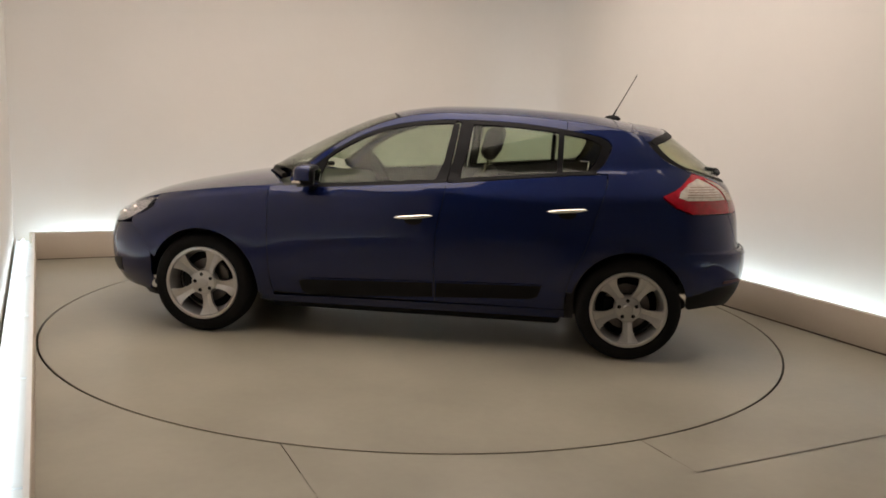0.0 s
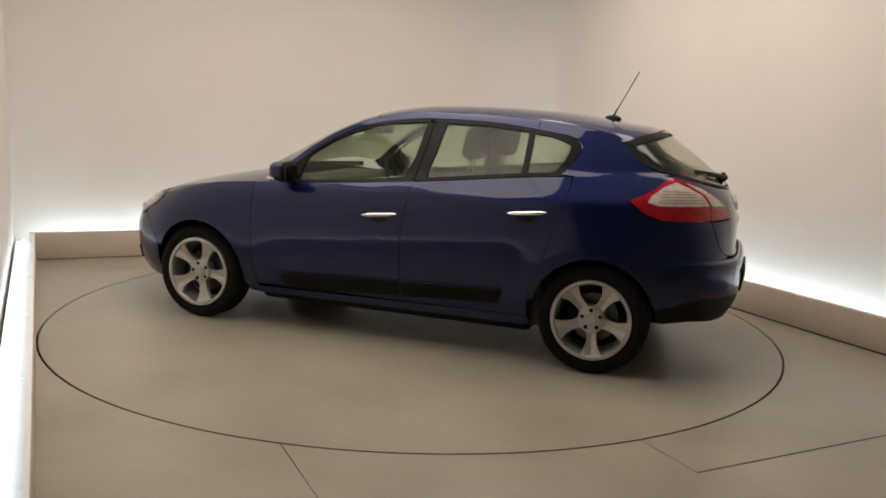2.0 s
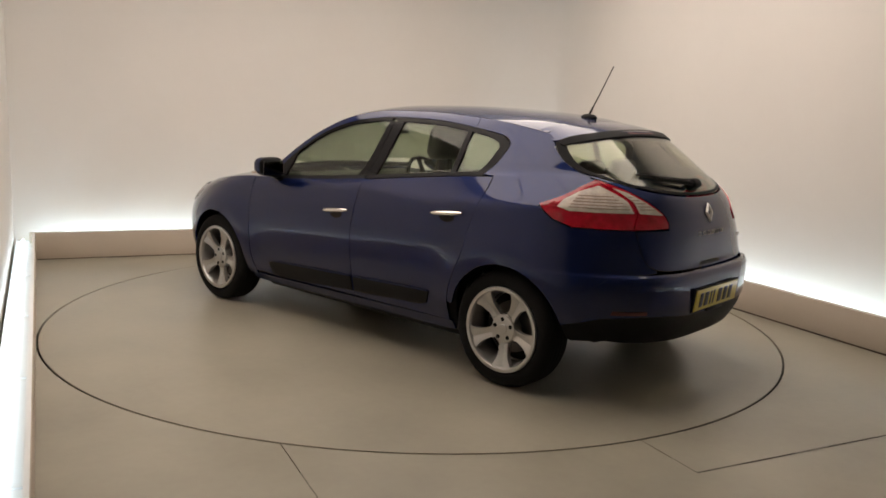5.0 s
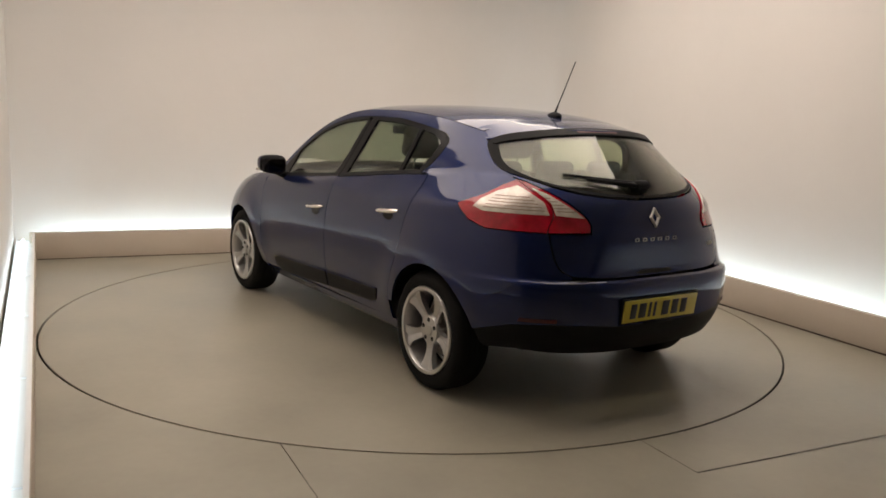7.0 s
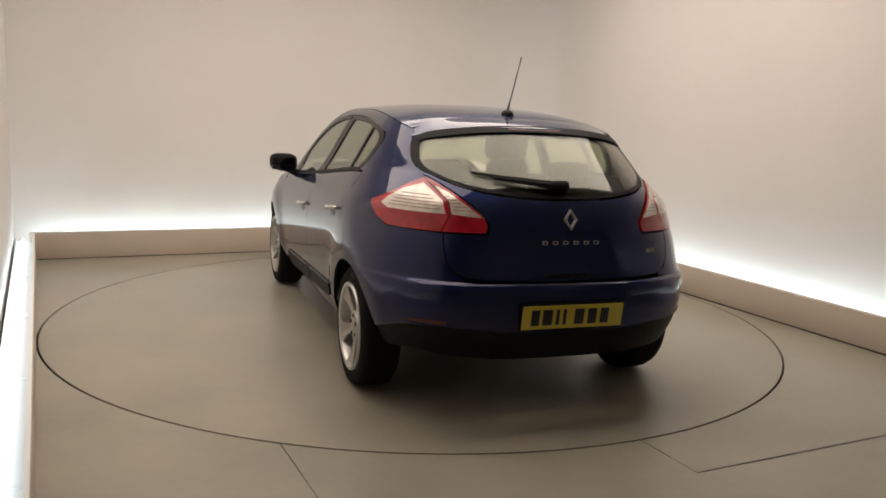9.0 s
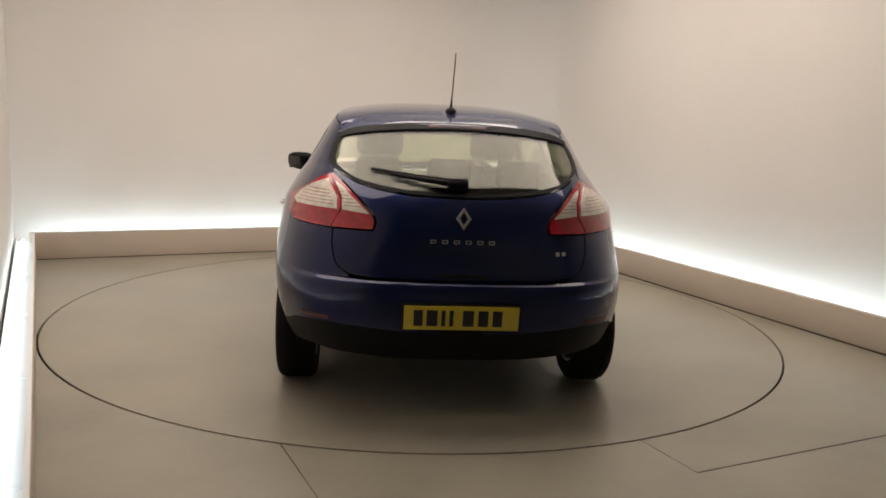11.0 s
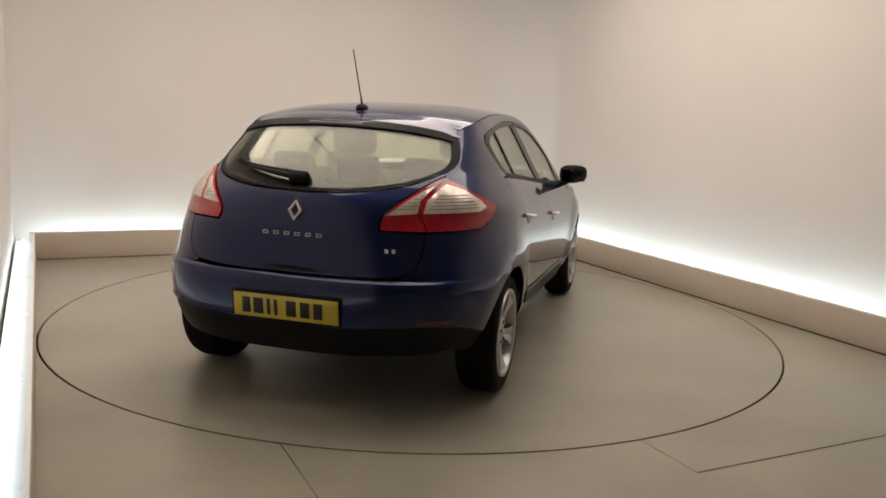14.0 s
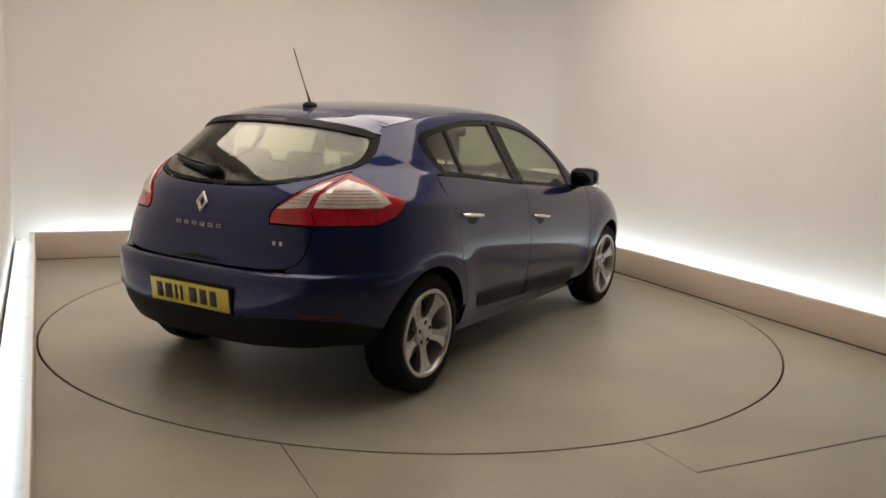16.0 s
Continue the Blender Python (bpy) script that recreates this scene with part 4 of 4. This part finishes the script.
        dn = [pb + Vector((.010, 0, -.044 * th)), pb + Vector((.05, 0, -.040 * th)), pa + Vector((0, 0, -.028))]
        cols.append([bm.verts.new(p) for p in up + dn])
    for a, c in zip(cols, cols[1:]):
        k = len(a)
        for j in range(k):
            f = bm.faces.new((a[j], a[(j + 1) % k], c[(j + 1) % k], c[j]))
            # rear and under faces are black to paint in their shade
            f.material_index = 1 if j in (4, 5, 6) else 0
    bm.faces.new(cols[0])
    bm.faces.new(cols[-1][::-1])
    solid("spoiler", bm, [BLUE, BLACK], CAR, "blue roof spoiler", smooth=35)
    # shade of the spoiler's rear edge, a black strip over the glass top
    lip = mirrored(sm([at_y(0.0001, 1.352), at_y(.12, 1.350), at_y(.30, 1.341), at_y(.46, 1.321), at_y(.54, 1.304), at_y(.578, 1.290)], 4)
                   + sm([at_y(.584, 1.296), at_y(.570, 1.316), at_y(.50, 1.343), at_y(.30, 1.370), at_y(.12, 1.380), at_y(0.0001, 1.382)], 4))
    panel("spoiler_edge_shade", lip, on_tail, BLACK, CAR, "black strip standing for the shaded rear edge of the roof spoiler", lift=0.006, thick=0.012, gap=0, step=0.04)
    panel("brake_light", mirrored([at_y(0.0001, 1.359), at_y(.14, 1.357), at_y(.145, 1.361), at_y(.14, 1.365), at_y(0.0001, 1.367)]), on_tail, DULL_RED, CAR, "red high-level brake light", lift=0.008, thick=0.005, gap=0, step=0.04)
    # aerial
    base = on_roof(-1.222, 0)
    bm = bmesh.new()
    bmesh.ops.create_uvsphere(bm, u_segments=20, v_segments=12, radius=1)
    for v in bm.verts:
        v.co = Vector((v.co.x * .055 - .006, v.co.y * .03, max(-.3, v.co.z) * .026))
    ant = new("aerial")
    ant.parent = CAR
    ant["label"] = "thin black whip aerial on the roof"
    solid("aerial_base", bm, BLACK, ant, smooth=60, m=Matrix.Translation(base))
    tip = base + Vector((-.150, 0, .300))
    solid("aerial_mast", tube([base + Vector((-.006, 0, .015)), base + Vector((-.03, 0, .065))], .0075, 8, .6), BLACK, ant)
    solid("aerial_rod", tube([base + Vector((-.028, 0, .06)), base.lerp(tip, .5), tip], .0036, 8, .75), BLACK, ant)


def car_top():
    rear_edge = [(-1.395 + .06 * t**2, y) for t, y in [(i / 8, i / 8 * .61) for i in range(9)]]
    half = []
    ends = [(x, side_y(x, rail_z(x)) - .003) for x in (-1.335, -1.2, -1.05, -.9, -.7, -.5, -.3, -.1, .05, .13)]
    front = [(.245, 0.0), (.24, .15), (.225, .30), (.195, .42), (.13, side_y(.13, rail_z(.13)) - .003)]
    half = [(-1.395, 0.0), (-1.385, .25), (-1.36, .45)] + ends + sm(front, 3)[::-1][1:]
    # outline as (y, x) so that the mirrored half closes in the middle
    full = [(x, y) for x, y in half] + [(x, -y) for x, y in reversed(half)][1:-1]
    panel("roof", full, on_roof, BLUE, CAR, "dark blue roof", inner=LINING, thick=0.03, step=0.06)
    scr = [(.250, 0.0), (.245, .15), (.23, .30), (.20, .42), (.16, side_y(.16, rail_z(.16)) - .035)]
    side = [(x, side_y(x, rail_z(x)) - .035) for x in (.3, .45, .6, .74)]
    base = [(.80, .72), (.93, .55), (1.03, .35), (1.09, .15), (1.105, 0.0)]
    halfw = scr + side + base
    panel("windscreen", halfw + [(x, -y) for x, y in reversed(halfw)][1:-1], on_roof, GLASS, CAR, "large raked windscreen", thick=0.005, gap=0, step=0.07, lift=-0.003)
    for s in (1, -1):
        pil = [(x, side_y(x, rail_z(x)) - .034) for x in (.15, .3, .45, .6, .74)] + [(.79, .745)] + [(x, side_y(x, rail_z(x)) - .002) for x in (.78, .6, .45, .3, .15)]
        panel("pillar_edge", pil, on_roof, GLOSSB, CAR, "dark windscreen edge", thick=0.02, gap=0, sgn=s, step=.08)
    ends = [(x, side_y(x, hood_e(x)) - .002) for x in (.80, .9, 1.0, 1.2, 1.4, 1.55, 1.68)]
    nose = [(1.78, .665), (1.90, .54), (1.98, .40), (2.025, .20), (2.04, 0.0)]
    hb = [(1.12, 0.0), (1.105, .15), (1.045, .35), (.945, .55)] + ends + sm(nose, 4)
    panel("bonnet", hb + [(x, -y) for x, y in reversed(hb)][1:-1], on_hood, BLUE, CAR, "dark blue bonnet", step=0.07)
    solid("wiper_cowl", tube([(.86, -.66, 1.0), (1.03, -.3, 1.008), (1.09, 0, 1.01), (1.03, .3, 1.008), (.86, .66, 1.0)], .018, 8), BLACK, CAR, "black cowl and wiper arms")
    # front bumper
    fb = ([nose_x(*p) for p in sm([(1.667, .480), (1.76, .598), (1.84, .658)], 4)] + [nose_x(1.93, .645), nose_x(2.02, .63), nose_x(2.07, .645)] + [(.30, .685), (.0001, .69)])
    lowf = [(.0001, .235), (.5, .235), nose_x(1.9, .235), nose_x(1.72, .22), nose_x(1.672, .30), nose_x(1.672, .40)]
    b = panel("front_bumper", mirrored(lowf + fb), on_nose, BLUE, CAR, "dark blue front bumper", gap=0.0006)
    panel("grille", mirrored([(.0001, .33), (.42, .33), (.50, .38), (.44, .46), (.0001, .47)]), on_nose, BLACK, b, "black lower grille", lift=.004)
    for s in (1, -1):
        panel("corner_trim", [nose_x(1.93, .42), nose_x(2.03, .40), nose_x(2.06, .36), nose_x(2.02, .31), nose_x(1.94, .32)], on_nose, BLACK, b, "black lamp surround in the bumper", lift=.004, sgn=s)
        panel("bumper_flap", [nose_x(1.70, .215), nose_x(1.80, .215), nose_x(1.80, .165), nose_x(1.70, .165)], on_nose, BLACK, b, lift=-.01, sgn=s)


def interior():
    # two added underbody boxes keep light out and deepen the car's shadow
    solid("rear_light_block", box(-1.72, -.925, -.56, .56, .262, .33, .03), BLACK, CAR, "dark box behind the axle, added to deepen the shadow under the car")
    solid("front_light_block", box(.925, 1.80, -.54, .54, .20, .26, .03), BLACK, CAR, "dark box under the engine, added to deepen the shadow under the car")
    solid("floor_pan", box(-.93, .93, -.70, .70, .155, .225, .03), BLACK, CAR, "dark underside of the car")
    solid("inner_tub", join(box(-1.0, .98, .745, .775, .22, .93), box(-1.0, .98, -.775, -.745, .22, .93), box(.93, .97, -.77, .77, .22, .90), box(-1.90, -1.0, -.52, .52, .36, .42), box(-1.05, -1.0, -.70, .70, .23, .75)), DASH, CAR, "dark cabin trim")
    solid("load_cover", box(-1.80, -1.15, -.54, .54, .93, .95, .01), TRIM_GREY, CAR, "dark parcel shelf")
    solid("dashboard", box(.50, 1.00, -.70, .70, .60, .965, .09, segs=4), DASH, CAR, "dark dashboard", smooth=60)
    wheel_bm = bmesh.new()
    rings = []
    for i in range(32):
        a = 2 * math.pi * i / 32
        rings.append([wheel_bm.verts.new(((.178 + .016 * math.cos(b)) * math.cos(a), (.178 + .016 * math.cos(b)) * math.sin(a), .016 * math.sin(b))) for b in [2 * math.pi * k / 8 for k in range(8)]])
    for i in range(32):
        for k in range(8):
            wheel_bm.faces.new((rings[i][k], rings[i][(k + 1) % 8], rings[(i + 1) % 32][(k + 1) % 8], rings[(i + 1) % 32][k]))
    solid("steering_wheel", join(wheel_bm, box(-.07, .07, -.06, .06, -.03, .01, .02), box(-.17, .17, -.018, .018, -.015, .005, .005)), GLOSSB, CAR, "black steering wheel", smooth=60, m=pose(.40, -.36, .93, 0, -62, 0))
    for y in (-.36, .36):
        seat = new("front_seat")
        seat.parent = CAR
        seat["label"] = "dark grey cloth front seat"
        solid("cushion", box(-.22, .30, y - .24, y + .24, .36, .54, .06, segs=3), TRIM_GREY, seat, smooth=60)
        bm = box(-.07, .07, -.23, .23, 0, .62, .06, segs=3)
        for v in bm.verts:
            v.co.y *= 1 - .22 * (v.co.z / .62) ** 2
        solid("backrest", bm, TRIM_GREY, seat, smooth=60, m=pose(-.22, y, .47, 0, -17, 0))
        solid("head_restraint", box(-.055, .055, -.145, .145, .0, .205, .05, segs=4), HEADREST, seat, "grey cloth head restraint", smooth=60, m=pose(-.415, y, 1.150, 0, -12, 0))
        for dy in (-.05, .05):
            solid("restraint_post", tube([(-.388, y + dy, 1.04), (-.416, y + dy, 1.17)], .007, 8), CHROME, seat)
    bench = new("rear_seat")
    bench.parent = CAR
    bench["label"] = "dark grey cloth rear bench"
    solid("cushion", box(-1.02, -.52, -.64, .64, .38, .56, .06, segs=3), TRIM_GREY, bench, smooth=60)
    solid("backrest", box(-.075, .075, -.62, .62, 0, .56, .06, segs=3), TRIM_GREY, bench, smooth=60, m=pose(-1.02, 0, .50, 0, -22, 0))
    for y in (-.38, 0, .38):
        solid("head_restraint", box(-.04, .04, -.12, .12, 0, .15, .035, segs=3), HEADREST, bench, "grey cloth head restraint", smooth=60, m=pose(-1.235, y, 1.045, 0, -16, 0))
    solid("cabin_mirror", box(-.02, .02, -.11, .11, -.03, .03, .015, segs=3), BLACK, CAR, smooth=50, m=pose(.37, 0, 1.30, 0, 10, 0))
    solid("mirror_stem", tube([(.38, 0, 1.31), (.42, 0, 1.345)], .01, 8), BLACK, CAR)
    solid("rear_axle", tube([(-WBH, -.70, .30), (-WBH, .70, .30)], .05, 12), BLACK, CAR)
    solid("front_axle", tube([(WBH, -.70, .30), (WBH, .70, .30)], .05, 12), BLACK, CAR)


CAR = new("car")
tagged(CAR, "dark blue five-door hatchback parked on the turntable", "car")
car_sides(1)
car_sides(-1)
car_rear()
car_top()
interior()
wheel(WBH, 1, 113, "front")
wheel(-WBH, 1, 122, "rear")
wheel(WBH, -1, 80, "front")
wheel(-WBH, -1, 54, "rear")


def motions():
    rows = [(k * 0.5, pose(0, 0, 0, 0, 0, 148.318 - 7.1655 * k * 0.5)) for k in range(33)]
    walk(table, rows)
    walk(CAR, rows)


motions()
